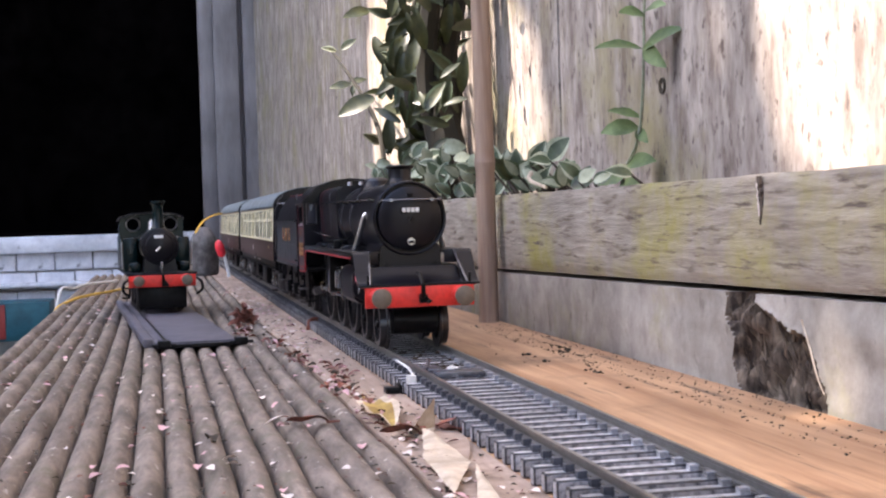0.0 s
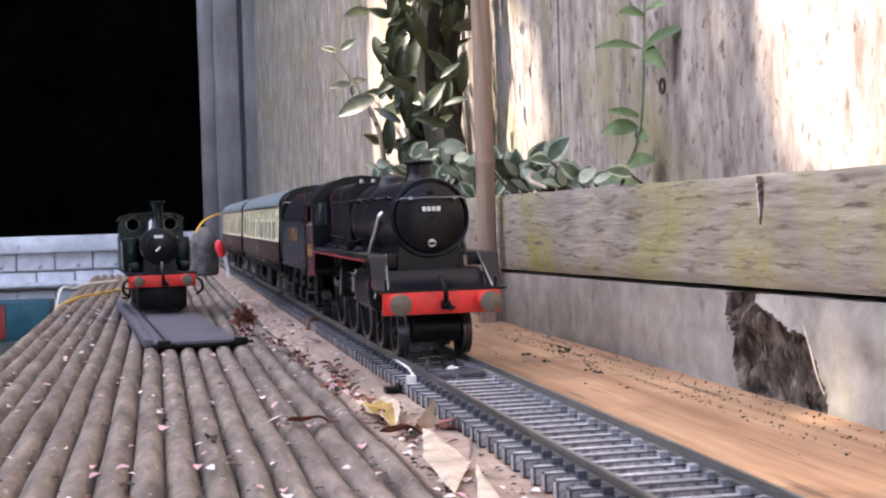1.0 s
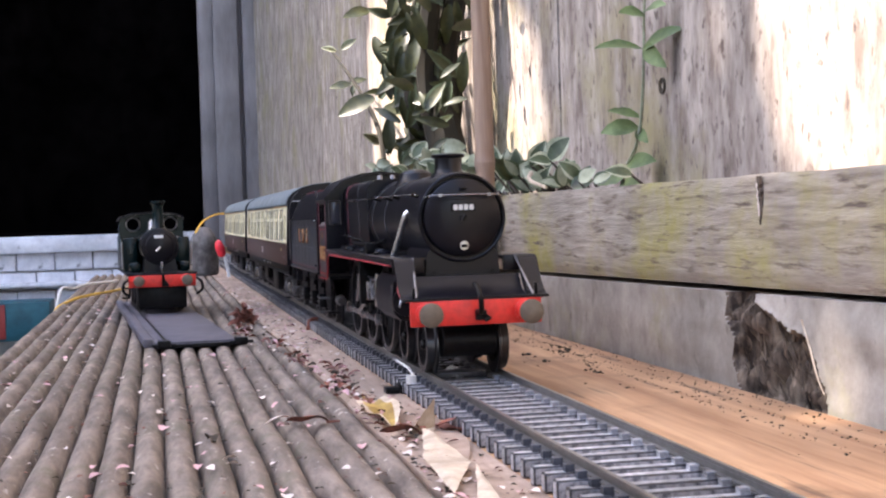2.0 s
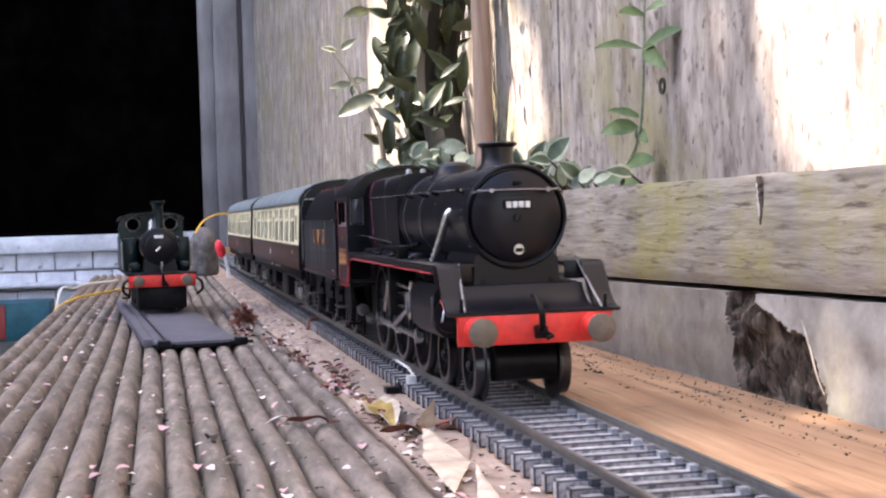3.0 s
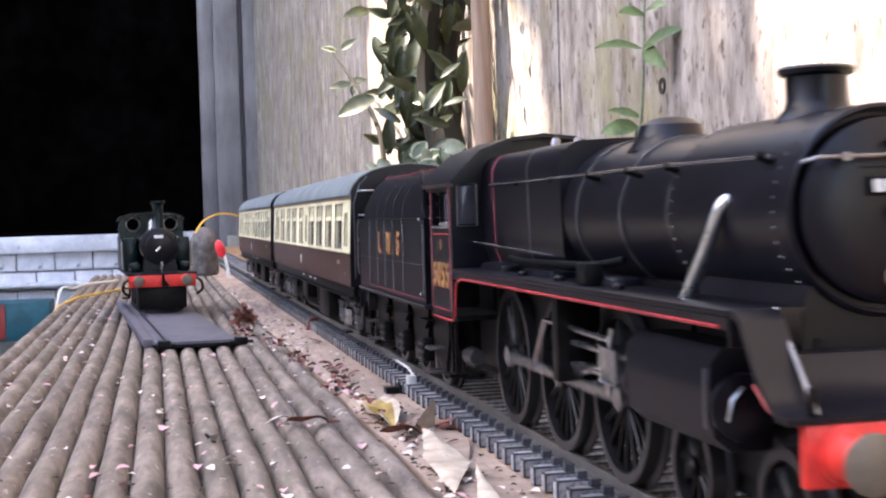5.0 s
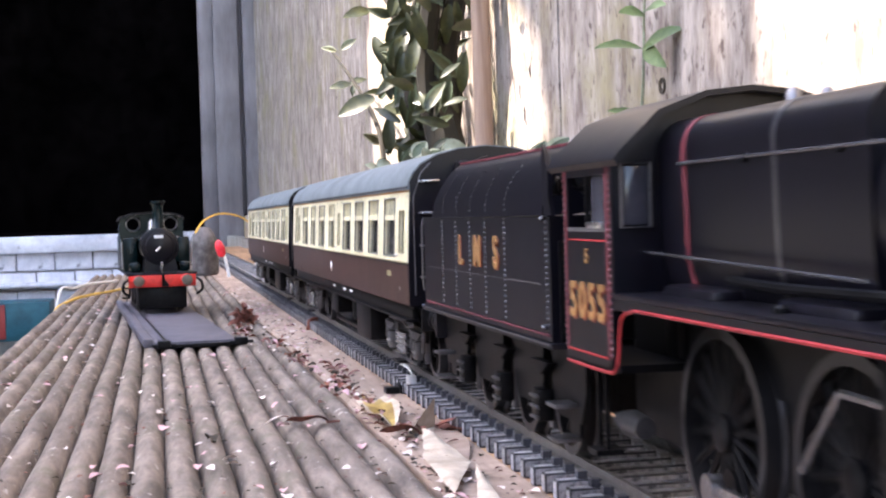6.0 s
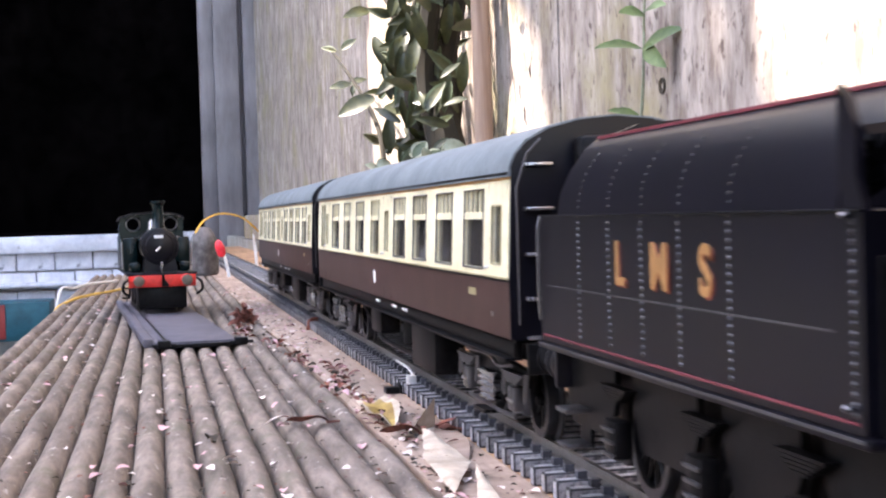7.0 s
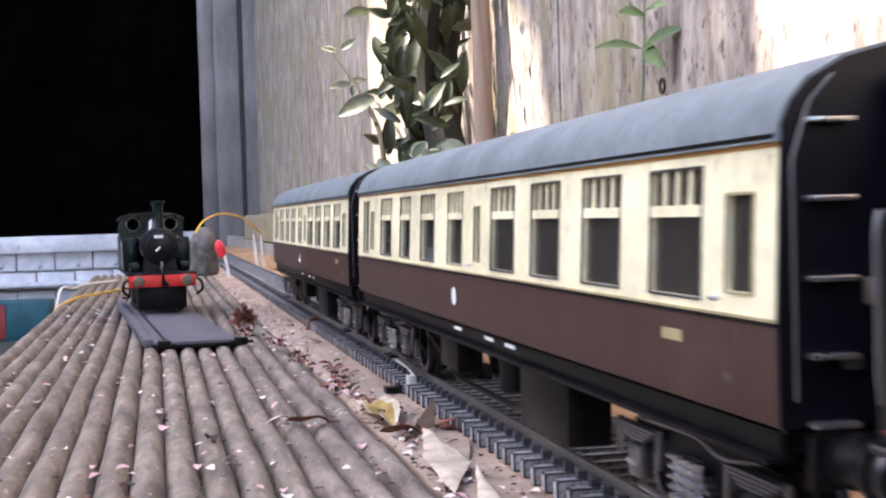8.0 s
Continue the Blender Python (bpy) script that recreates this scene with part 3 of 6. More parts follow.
def build_loco():
    CZ, R = 36.4, 10.6
    # beam and front platform
    part("buffer_beam", box(B(), -15.2, 15.2, 0, 1.3, 12.0, 17.7, 0.15), M_RED, loco, "bright red buffer beam")
    buffer_pair(loco, 0, 14.9, -1)
    hook(loco, 0, 14.6)
    bm = B()
    slab(bm, [(0.0, 17.75), (0.0, 18.3), (3.0, 18.5), (6.0, 19.4), (8.2, 21.0), (9.3, 22.5), (9.5, 22.9), (13, 22.9), (13, 17.0), (1.4, 17.0)], -12.4, 12.4)
    part("front_platform", bm, M_BLACK, loco)
    for sx in (-1, 1):
        bm = B()
        slab(bm, [(-0.2, 17.75), (-0.2, 18.3), (1.6, 18.5), (3.8, 19.5), (6.0, 21.6), (9.2, 26.2), (10.6, 27.2), (12, 27.2), (12, 26.5), (10.6, 26.4), (9.8, 25.8), (6.6, 21.2), (4.2, 18.9), (1.8, 17.8)], sx * 12.5, sx * 17.0)
        part("drop_plate", bm, M_BLACK, loco)
        part("front_handrail", tube(B(), smooth_path([(sx * 12.2, 11.8, 27.2), (sx * 12.9, 6.2, 22.7), (sx * 13.6, 0.8, 18.4)], 4), 0.28), M_STEEL_DARK, loco)
        part("lamp_iron", box(B(), sx * 14.2 - 0.35, sx * 14.2 + 0.35, 0.5, 0.9, 18.2, 21.0, 0.1), M_FRAME, loco)
        # raised running plate, valance and its red edge
        part("running_plate", box(B(), min(sx * 9, sx * 17.2), max(sx * 9, sx * 17.2), 12, 138, 26.5, 27.2, 0.15), M_BLACK, loco)
        bm = B()
        slab(bm, [(12, 26.45), (138, 26.45), (138, 25.2), (134.5, 25.2), (12, 25.2)], sx * 16.6, sx * 17.1)
        part("valance", bm, M_BLACK, loco)
        path = [(sx * 17.2, y, 25.5) for y in (14, 60, 100, 130)] + [(sx * 17.2, 134.4, 24.6), (sx * 17.2, 135.6, 22.4), (sx * 17.2, 136.2, 19.6), (sx * 17.2, 137.6, 17.9), (sx * 17.2, 141, 17.4), (sx * 17.2, 157, 17.4)]
        part("lining", tube(B(), path[:3] + smooth_path(path[3:], 4), 0.22, 6), M_LINE, loco, "thin red lining")
        part("lining", tube(B(), [(sx * 17.0, 6.5, 20.6), (sx * 16.9, 3.6, 18.6), (sx * 16.2, 1.2, 17.8), (sx * 15.3, 0.0, 17.6)], 0.18, 6), M_LINE, loco, "thin red lining")
        # slide front of the running plate
        part("plate_front", box(B(), min(sx * 9.5, sx * 17), max(sx * 9.5, sx * 17), 11.8, 12.4, 23.6, 27.3, 0.1), M_BLACK, loco)
        # cylinder
        bm = B()
        prism(bm, [(sx * 9, 22.6), (sx * 14.2, 22.8), (sx * 15.6, 21.2), (sx * 15.9, 17.5), (sx * 15.4, 13.6), (sx * 13.6, 12.0), (sx * 9, 12.0)], 20, 46)
        part("cylinder", bm, M_BLACK, loco)
        for yy in (19.2, 46):
            part("cylinder_cover", lathe(B(), [(0, 3.6), (0.8, 3.5), (1.1, 2.0)], (sx * 12.4, yy + (0.8 if yy < 30 else 0), 16.6), (0, -1 if yy < 30 else 1, 0), 20), M_BLACK, loco)
        part("cylinder_cock", tube(B(), [(sx * 12.6, 18.9, 18.8), (sx * 14.0, 18.6, 17.6), (sx * 14.4, 18.8, 15.4)], 0.22, 6), M_STEEL, loco, "bright drain pipe")
        part("cylinder_band", box(B(), min(sx * 15.5, sx * 16.0), max(sx * 15.5, sx * 16.0), 21, 21.5, 14.4, 20.6, 0.1), M_STEEL_DARK, loco)
        # slide bars, crosshead
        for z in (15.2, 18.2):
            part("slide_bar", box(B(), sx * 12.9 - 0.7, sx * 12.9 + 0.7, 46, 78, z, z + 0.7, 0.1), M_ROD, loco)
        part("gear_bracket", box(B(), min(sx * 9, sx * 15.5), max(sx * 9, sx * 15.5), 76, 78.5, 13, 25, 0.2), M_FRAME, loco)
        # handrail and stanchions on the boiler
        hz, hx = 42.2, sx * 10.6
        part("handrail", tube(B(), [(sx * 10.2, 17, 42.0), (hx, 44, hz), (sx * 11.2, 90, hz), (sx * 11.6, 130, hz)], 0.24), M_WIRE, loco)
        for y in (18, 44, 58, 74, 92, 112):
            part("handrail_knob", rod(B(), (sx * 8.2, y, 41.2), (sx * (10.9 + max(0, y - 44) * 0.011), y, hz), 0.42, 0.55, 8), M_FRAME, loco)
        # steam pipe from smokebox to cylinder; bright steel stands in for its highlight
        part("steam_pipe", tube(B(), smooth_path([(sx * 9.2, 27.2, 38.0), (sx * 10.8, 27.6, 37.2), (sx * 12.0, 29.6, 32.5), (sx * 13.4, 32.4, 26.9)], 5), 0.8, 12), M_STEEL, loco, "outside steam pipe, its highlight put into a bright steel colour")
    # smokebox and door
    bm = B()
    lathe(bm, [(1.6, 9.0), (1.6, 9.75), (0.1, 9.85), (-0.1, 10.15), (0.1, 10.5), (0.6, R), (32, R), (32.2, R - 0.4)], (0, 12.4, CZ), (0, 1, 0), 64)
    part("smokebox", bm, M_BLACK, loco)
    bm = B()
    lathe(bm, [(1.5, 9.3), (0.2, 9.3), (-0.4, 9.1), (-0.9, 8.2), (-1.5, 5), (-1.7, 0.6)], (0, 12.5, CZ), (0, 1, 0), 56)
    bmesh.ops.recalc_face_normals(bm, faces=bm.faces)
    door = part("smokebox_door", bm, M_BLACK, loco)
    part("door_rail", tube(B(), [(-9.0, 12.0, 41.2), (-8.2, 10.2, 41.6), (0, 9.9, 41.7), (8.2, 10.2, 41.6), (9.4, 11.4, 41.0)], 0.24), M_WIRE, door)
    for sx in (-5.6, 6.0):
        part("rail_knob", rod(B(), (sx, 11.4, 41.5), (sx, 9.5, 41.6), 0.42, 0.5, 8), M_WIRE, door)
    part("dart", tube(B(), [(0.2, 10.8, 36.6), (0, 9.5, 36.8), (-0.7, 9.4, 35.5)], 0.4), M_FRAME, door)
    for z in (42.8, 36.2):
        part("hinge", box(B(), -0.8, 0.8, 10.2, 10.9, z, z + 0.6, 0.1), M_FRAME, door)
    part("smokebox_plate", box(B(), -2.9, 2.9, 10.35, 10.9, 37.8, 39.7, 0.1), M_FRAME, door)
    for k in range(4):
        x = -2.5 + k * 1.27
        part("plate_mark", box(B(), x, x + 1.05, 10.15, 10.4, 38.1, 39.4, 0.25), M_WHITE, door, "short white bar")
    part("door_strap", box(B(), -3.4, 3.4, 10.9, 11.3, 40.5, 40.8, 0.1), M_BLACK, door)
    part("shed_plate", lathe(B(), [(0, 1.1), (0.3, 1.0)], (0, 11.0, 29.8), (0, -1, 0), 20), M_STEEL, door, "small bright oval plate")
    part("shed_plate_mark", box(B(), -0.75, 0.75, 10.5, 10.8, 29.3, 30.1, 0.1), M_FRAME, door)
    bm = B()
    for k in range(44):
        a = 2 * math.pi * k / 44
        for yy in (15.5, 43.2):
            lathe(bm, [(0, 0.2), (0.2, 0.08)], (R * math.cos(a), yy, CZ + R * math.sin(a)), (math.cos(a), 0, math.sin(a)), 5)
    part("rivet_row", bm, M_RIVET, loco)["kind"] = "stuff"
    # saddle
    bm = B()
    prism(bm, [(-9, 21), (-8.6, 28), (-7, 30), (7, 30), (8.6, 28), (9, 21)], 13.2, 40)
    part("saddle", bm, M_BLACK, loco)
    # boiler and firebox
    bm = B()
    lathe(bm, [(0, 9.7), (42, 10.9)], (0, 44.8, CZ), (0, 1, 0), 48)
    part("boiler", bm, M_BLACK, loco)
    for y, r in ((45.5, 9.95), (62, 10.35), (80, 10.85)):
        part("boiler_band", lathe(B(), [(0, r), (0, r + 0.12), (0.7, r + 0.14), (0.7, r)], (0, y, CZ), (0, 1, 0), 48), M_RIVET, loco)
    oa = [(-9.6, 26.4), (-10.9, 31)] + arc(-7.4, CZ + 7.4, 3.9, 180, 95, 6) + [(0, CZ + 11.6)]
    outline = oa + [(-x, z) for x, z in oa[:-1][::-1]]
    bm2 = B()
    prism(bm2, outline, 87, 138)
    part("firebox", bm2, M_BLACK, loco)
    part("firebox_band", prism(B(), [(x * 1.009, CZ + (z - CZ) * 1.009) for x, z in outline], 128.4, 129.6), M_LINE_DULL, loco, "maroon lining band")
    part("firebox_band", prism(B(), [(x * 1.008, CZ + (z - CZ) * 1.008) for x, z in outline], 105, 105.9), M_STEEL_DARK, loco)
    # chimney, dome, valves, whistle
    bm = B()
    lathe(bm, [(-1.2, 5.2), (0, 4.3), (0.7, 3.6), (1.6, 3.3), (4.2, 3.35), (4.5, 4.0), (5.0, 4.2), (5.3, 3.9), (5.3, 2.7), (2.0, 2.5)], (0, 26.6, 46.6), (0, 0, 1), 36)
    part("chimney", bm, M_BLACK, loco)
    bm = B()
    lathe(bm, [(-1.5, 6.2), (0, 5.0), (0.8, 4.6), (2.0, 4.3), (2.7, 3.3), (3.1, 1.8), (3.2, 0.1)], (0, 70, 46.6), (0, 0, 1), 32)
    part("dome", bm, M_BLACK, loco)
    for sx in (-2, 2):
        part("safety_valve", lathe(B(), [(0, 1.0), (1.6, 0.8), (2.0, 0.5)], (sx, 120, 47.9), (0, 0, 1), 12), M_STEEL_DARK, loco)
    for y in (96, 102):
        part("washout_plug", lathe(B(), [(0, 0.8), (0.5, 0.6)], (-10.6, y, 43.6), (-1, 0, 0.3), 10), M_FRAME, loco)
    part("injector_pipe", tube(B(), smooth_path([(-10.8, 60, 30.5), (-12.2, 70, 29.6), (-12.4, 100, 29.2), (-11.6, 116, 29.4)], 5), 0.55), M_FRAME, loco)
    for y in (52, 78, 98):
        part("sand_lid", lathe(B(), [(0, 0.8), (0.5, 0.8), (0.8, 0.4)], (-14.4, y, 27.2), (0, 0, 1), 12), M_FRAME, loco)
    part("reach_rod", tube(B(), [(-13.2, 84, 30.6), (-13.2, 137, 32.0)], 0.22), M_WIRE, loco)
    part("lubricator", box(B(), -15.6, -13, 62, 66, 27.2, 30.2, 0.3), M_FRAME, loco)
    # cab
    for sx in (-1, 1):
        bm = B()
        a, b = sx * 17.2, sx * 16.4
        slab(bm, [(138, 20), (139.6, 18.0), (157.2, 18.0), (157.2, 34.6), (138, 34.6)], a, b)
        slab(bm, [(138, 34.5), (140.2, 34.5), (140.2, 41.6), (138, 41.6)], a, b)
        slab(bm, [(155.4, 34.5), (157.2, 34.5), (157.2, 41.6), (155.4, 41.6)], a, b)
        slab(bm, [(138, 41.5), (157.2, 41.5), (157.2, 43.4), (138, 43.4)], a, b)
        cab = part("cab_side", bm, M_BLACK, loco)
        bm = B()
        for y0, y1, z0, z1 in ((140.0, 155.6, 33.3, 33.55), (140, 156.5, 19.0, 19.25)):
            box(bm, a + (-0.12 if sx < 0 else 0), a + (0.12 if sx > 0 else 0), y0, y1, z0, z1)
        part("lining", bm, M_LINE, cab)
        bm = B()
        for y0, y1 in ((139.0, 139.7), (156.0, 156.6)):
            box(bm, a + (-0.1 if sx < 0 else 0), a + (0.1 if sx > 0 else 0), y0, y1, 19.5, 43)
        part("edge_lining", bm, M_LINE_DULL, cab)
        bm = B()
        for y in (138.4, 156.8):
            for k in range(30):
                lathe(bm, [(0, 0.30), (0.25, 0.12)], (a, y, 19.5 + k * 0.8), (sx, 0, 0), 5)
        part("rivet_row", bm, M_RIVET_RED, cab)["kind"] = "stuff"
        part("window_rim", box(B(), a - 0.1, a + 0.1, 140.1, 155.5, 34.5, 35.0), M_STEEL, cab, "bright window ledge")
        part("window_post", box(B(), a - 0.05 if sx < 0 else a - 0.5, a + 0.5 if sx < 0 else a + 0.05, 147.4, 147.9, 34.6, 41.5), M_FRAME, cab)
        part("sliding_pane", box(B(), sx * 16.5 - 0.1, sx * 16.5 + 0.1, 140.2, 147.5, 34.8, 41.5), M_CAB_PANE, cab, "grey sliding window pane", smooth=False)
        part("window_catch", box(B(), sx * 17.2 - 0.4, sx * 17.2 + 0.4, 141.2, 146.8, 34.9, 35.7, 0.2), M_STEEL, cab, "bright sill catch")
    for k, ch in enumerate("5055"):
        y = 153.3 - k * 3.85
        letters(ch, 6.3, loco, M_GOLD_EDGE, at(SIDE, -17.26, y - 0.4, 25.2), 0.08, "digit_shade")
        letters(ch, 6.3, loco, M_GOLD, at(SIDE, -17.38, y, 25.5), 0.08, "digit")["label"] = "gold digit shaded red"
    letters("5", 2.6, loco, M_GOLD, at(SIDE, -17.3, 147.6, 31.3), 0.1, "power_class")
    oc = [(-17.2, 27), (-17.2, 43.2), (-12, 48.2), (-6, 50.4), (0, 51), (6, 50.4), (12, 48.2), (17.2, 43.2), (17.2, 27)]
    part("cab_front", prism(B(), oc, 137.4, 138.2), M_BLACK, loco)
    for sx in (-1, 1):
        part("front_window", box(B(), min(sx * 12.6, sx * 16.0), max(sx * 12.6, sx * 16.0), 137.0, 137.5, 35.2, 42.4, 0.3), M_CAB_PANE, loco)
        part("front_window_rim", tube(B(), [(sx * 12.5, 136.95, 42.6), (sx * 12.5, 136.95, 35), (sx * 16.1, 136.95, 35), (sx * 16.1, 136.95, 42.6), (sx * 12.5, 136.95, 42.6)], 0.22, 5), M_STEEL_DARK, loco)
    rt = [(-17.9, 43.0), (-17.2, 43.9), (-12.1, 48.8), (-6, 51.0), (0, 51.6), (6, 51.0), (12.1, 48.8), (17.2, 43.9), (17.9, 43.0)]
    part("cab_roof", prism(B(), rt + [(x * 0.96, z - 0.7) for x, z in rt[::-1]], 134.5, 163), M_BLACK, loco)
    part("cab_floor", box(B(), -16.4, 16.4, 138, 160, 17.4, 18.4), M_FRAME, loco)
    part("backhead", box(B(), -9, 9, 138.3, 143, 18.5, 42, 1.0), M_FRAME, loco)
    # frames, bogie, wheels
    for sx in (-7, 7):
        part("side_frame", box(B(), sx - 0.5, sx + 0.5, 13, 158, 7.5, 24), M_FRAME, loco)
    part("boiler_underside", box(B(), -8, 8, 44, 136, 17, 28), M_FRAME, loco)
    part("bogie_stretcher", box(B(), -6.6, 6.6, 14, 52, 4.5, 11, 0.8), M_FRAME, loco)
    part("bogie_front", lathe(B(), [(-6.4, 3.0), (-6.2, 3.8), (6.2, 3.8), (6.4, 3.0)], (0, 11, 7.6), (1, 0, 0), 24), M_FRAME, loco)
    part("guard_bar", box(B(), -5.4, 5.4, 9.0, 10.0, 4.2, 11, 0.5), M_FRAME, loco)
    part("rear_step", box(B(), -15.8, -12, 150, 154, 5.5, 6.2), M_FRAME, loco)
    for yy in (150.2, 153.4):
        part("step_hanger", box(B(), -14.4, -13.8, yy, yy + 0.5, 5.5, 18), M_FRAME, loco)
    part("injector", lathe(B(), [(0, 1.4), (5, 1.8), (9, 1.0)], (-12, 142, 10), (0, 1, 0), 12), M_STEEL_DARK, loco)
    for y in (16, 41):
        axle(loco, y, 6.6, 10)
    for y in (66, 94, 124):
        axle(loco, y, 12.0, 18)
    for y in (66, 94, 124):
        part("splasher", box(B(), -13.5, -8.8, y - 8, y + 8, 25.8, 28.4, 1.0), M_BLACK, loco)


build_loco()
RODS = []
for sx in (-11.6, 11.6):
    bm = B()
    box(bm, sx - 0.5, sx + 0.5, 66, 124, 11.2, 12.8, 0.15)
    for y in (66, 94, 124):
        lathe(bm, [(-0.7, 1.7), (0.9, 1.7)], (sx, y, 12), (1, 0, 0), 14)
    RODS.append(part("coupling_rod", bm, M_ROD, loco, "worn steel coupling rod"))
    bm = B()
    s = -1 if sx < 0 else 1
    tube(bm, [(sx + s * 1.4, 64, 17), (sx + s * 1.2, 94, 12.5)], 0.65, 8)
    box(bm, sx + s * 0.2, sx + s * 2.4, 60, 67, 14.8, 19.4, 0.3)
    RODS.append(part("connecting_rod", bm, M_ROD, loco, "worn steel connecting rod"))
    bm = B()
    tube(bm, [(sx + s * 2.0, 96, 13), (sx + s * 2.2, 88, 21)], 0.5, 6)
    tube(bm, [(sx + s * 2.2, 88, 21), (sx + s * 2.2, 58, 20.4)], 0.45, 6)
    tube(bm, [(sx + s * 2.0, 57, 22), (sx + s * 2.0, 60, 13.2)], 0.45, 6)
    part("valve_gear", bm, M_ROD, loco, "worn steel valve rods")

tender = thing("tender", "black lined tender lettered in gold, behind the locomotive", "tender", "the moving train")


def build_tender():
    y0, y1 = 164.5, 256.5
    side = [(-17.2, 19.0), (-17.2, 36.5), (-16.7, 39.5), (-15.2, 42.6), (-13.0, 45.4), (-11.2, 46.8)]
    part("tank", prism(B(), [(-17.2, 19.0), (-17.2, 36.5), (17.2, 36.5), (17.2, 19.0)], y0, y1), M_BLACK, tender)
    # upper sides, curved in, cut back at the rear
    for sx in (-1, 1):
        bm = B()
        inner = [(x + 0.7, z) for x, z in side[1:]]
        o = [(sx * -x if sx > 0 else x, z) for x, z in side[1:]] + [((-x if sx > 0 else x), z) for x, z in inner[::-1]]
        prism(bm, o, y0 + 4, y1 - 9)
        part("coal_side", bm, M_BLACK, tender)
        # front wing curving down to the footplate
        bm = B()
        slab(bm, [(y0, 36.5), (y0 + 4.2, 36.5), (y0 + 4.2, 46.6), (y0 + 2.6, 45.4), (y0 + 1.3, 42.5), (y0 + 1.4, 39.4)], sx * 16.9 if sx < 0 else 16.2, sx * 16.2 if sx < 0 else 16.9)
        part("front_wing", bm, M_BLACK, tender)
        part("beading", box(B(), sx * 17.2 - 0.35, sx * 17.2 + 0.35, y0, y1 - 0.5, 36.4, 36.7, 0.1), M_FRAME, tender)
        part("lining", box(B(), sx * 17.2 - 0.1, sx * 17.2 + 0.1, y0 + 5, y1 - 3, 26.75, 26.95), M_RIVET, tender)
        part("lining", box(B(), sx * 17.25 - 0.14, sx * 17.25 + 0.14, y0 + 1, y1 - 1, 19.75, 20.0), M_LINE_DULL, tender, "thin maroon lining")
        part("footplate_edge", box(B(), sx * 17.6 - 0.12, sx * 17.6 + 0.12, y0 - 0.5, y1 + 0.5, 18.5, 18.8), M_RIVET, tender)
        for zz in (21.0, 36.2):
            part("handrail_knob", lathe(B(), [(0, 0.25), (0.3, 0.42), (0.7, 0.36), (0.9, 0.1)], (sx * 17.2, y0 + 2.0, zz), (sx, 0, 0), 10), M_WIRE, tender)
        part("lining", box(B(), sx * 11.2 - 0.3, sx * 11.2 + 0.3, y0 + 6, y1 - 10, 46.7, 47.1), M_LINE_DULL, tender)
        bm = B()
        for y in (y0 + 1.6,):
            for k in range(20):
                lathe(bm, [(0, 0.30), (0.25, 0.12)], (sx * 17.2, y, 20.5 + k * 0.8), (sx, 0, 0), 5)
        for y in (190, 203, 214.5, 226, 238):
            for k in range(20):
                z = 20.8 + k * 0.82
                lathe(bm, [(0, 0.30), (0.25, 0.12)], (sx * 17.2, y, z), (sx, 0, 0), 5)
            for k in range(9):
                t = k / 9
                x = 17.1 - 3.8 * t * t
                lathe(bm, [(0, 0.2), (0.15, 0.1)], (sx * x, y, 37.6 + 7.6 * t), (sx, 0, 0.4), 5)
        part("rivet_row", bm, M_RIVET, tender)["kind"] = "stuff"
        # footplate, frames with cut-outs, axleboxes, steps
        part("footplate", box(B(), min(sx * 8, sx * 17.6), max(sx * 8, sx * 17.6), y0 - 1, y1 + 1, 18.0, 18.9, 0.15), M_BLACK, tender)
        bm = B()
        for ya, yb in ((y0 + 1, 177), (187, 200), (212, 228), (240, y1)):
            slab(bm, [(ya, 7.2), (ya - 2.5, 12.0), (ya - 2.5, 18), (yb + 2.5, 18), (yb + 2.5, 12.0), (yb, 7.2)], sx * 12.2, sx * 13.0)
        part("outside_frame", bm, M_FRAME, tender)
        for y in (182, 206, 234):
            part("axlebox", box(B(), min(sx * 12.6, sx * 15.2), max(sx * 12.6, sx * 15.2), y - 2.2, y + 2.2, 5.6, 10.6, 0.5), M_FRAME, tender)
            for k in range(3):
                part("axlebox_rib", box(B(), sx * 15.3 - 0.3, sx * 15.3 + 0.3, y - 2.0, y + 2.0, 6.0 + k * 1.6, 6.5 + k * 1.6, 0.15), M_STEEL_DARK, tender)
            part("brake_hanger", box(B(), min(sx * 9, sx * 10.4), max(sx * 9, sx * 10.4), y + 7.6, y + 9.2, 3.0, 13.0, 0.3), M_STEEL_DARK, tender)
            bm = B()
            for k in range(5):
                box(bm, min(sx * 13.1, sx * 14.6), max(sx * 13.1, sx * 14.6), y - 5 + k * 0.8, y + 5 - k * 0.8, 14.4 - k * 0.4, 14.72 - k * 0.4)
            part("leaf_spring", bm, M_FRAME, tender)
        for y in (y0 + 2, y1 - 8):
            for z in (4.6, 9.4):
                part("step", box(B(), min(sx * 12.4, sx * 16.4), max(sx * 12.4, sx * 16.4), y, y + 5, z, z + 0.6, 0.1), M_STEEL_DARK, tender)
            part("step_hanger", box(B(), min(sx * 12.4, sx * 12.9), max(sx * 12.4, sx * 12.9), y, y + 5, 4.6, 18), M_FRAME, tender)
        part("rear_handrail", tube(B(), [(sx * 17.7, y1 - 1.5, 22), (sx * 17.9, y1 - 1.5, 24), (sx * 17.9, y1 - 1.5, 35), (sx * 17.5, y1 - 1.5, 36.5)], 0.25), M_STEEL_DARK, tender)
    # rear of the tank, coal space and filler
    part("coal_bulkhead", prism(B(), [(-11.4, 36.5), (-15.8, 37), (-15.0, 42), (-11, 46.8), (-6, 48.6), (0, 49.2), (6, 48.6), (11, 46.8), (15, 42), (15.8, 37), (11.4, 36.5)], y1 - 11, y1 - 9.5), M_BLACK, tender)
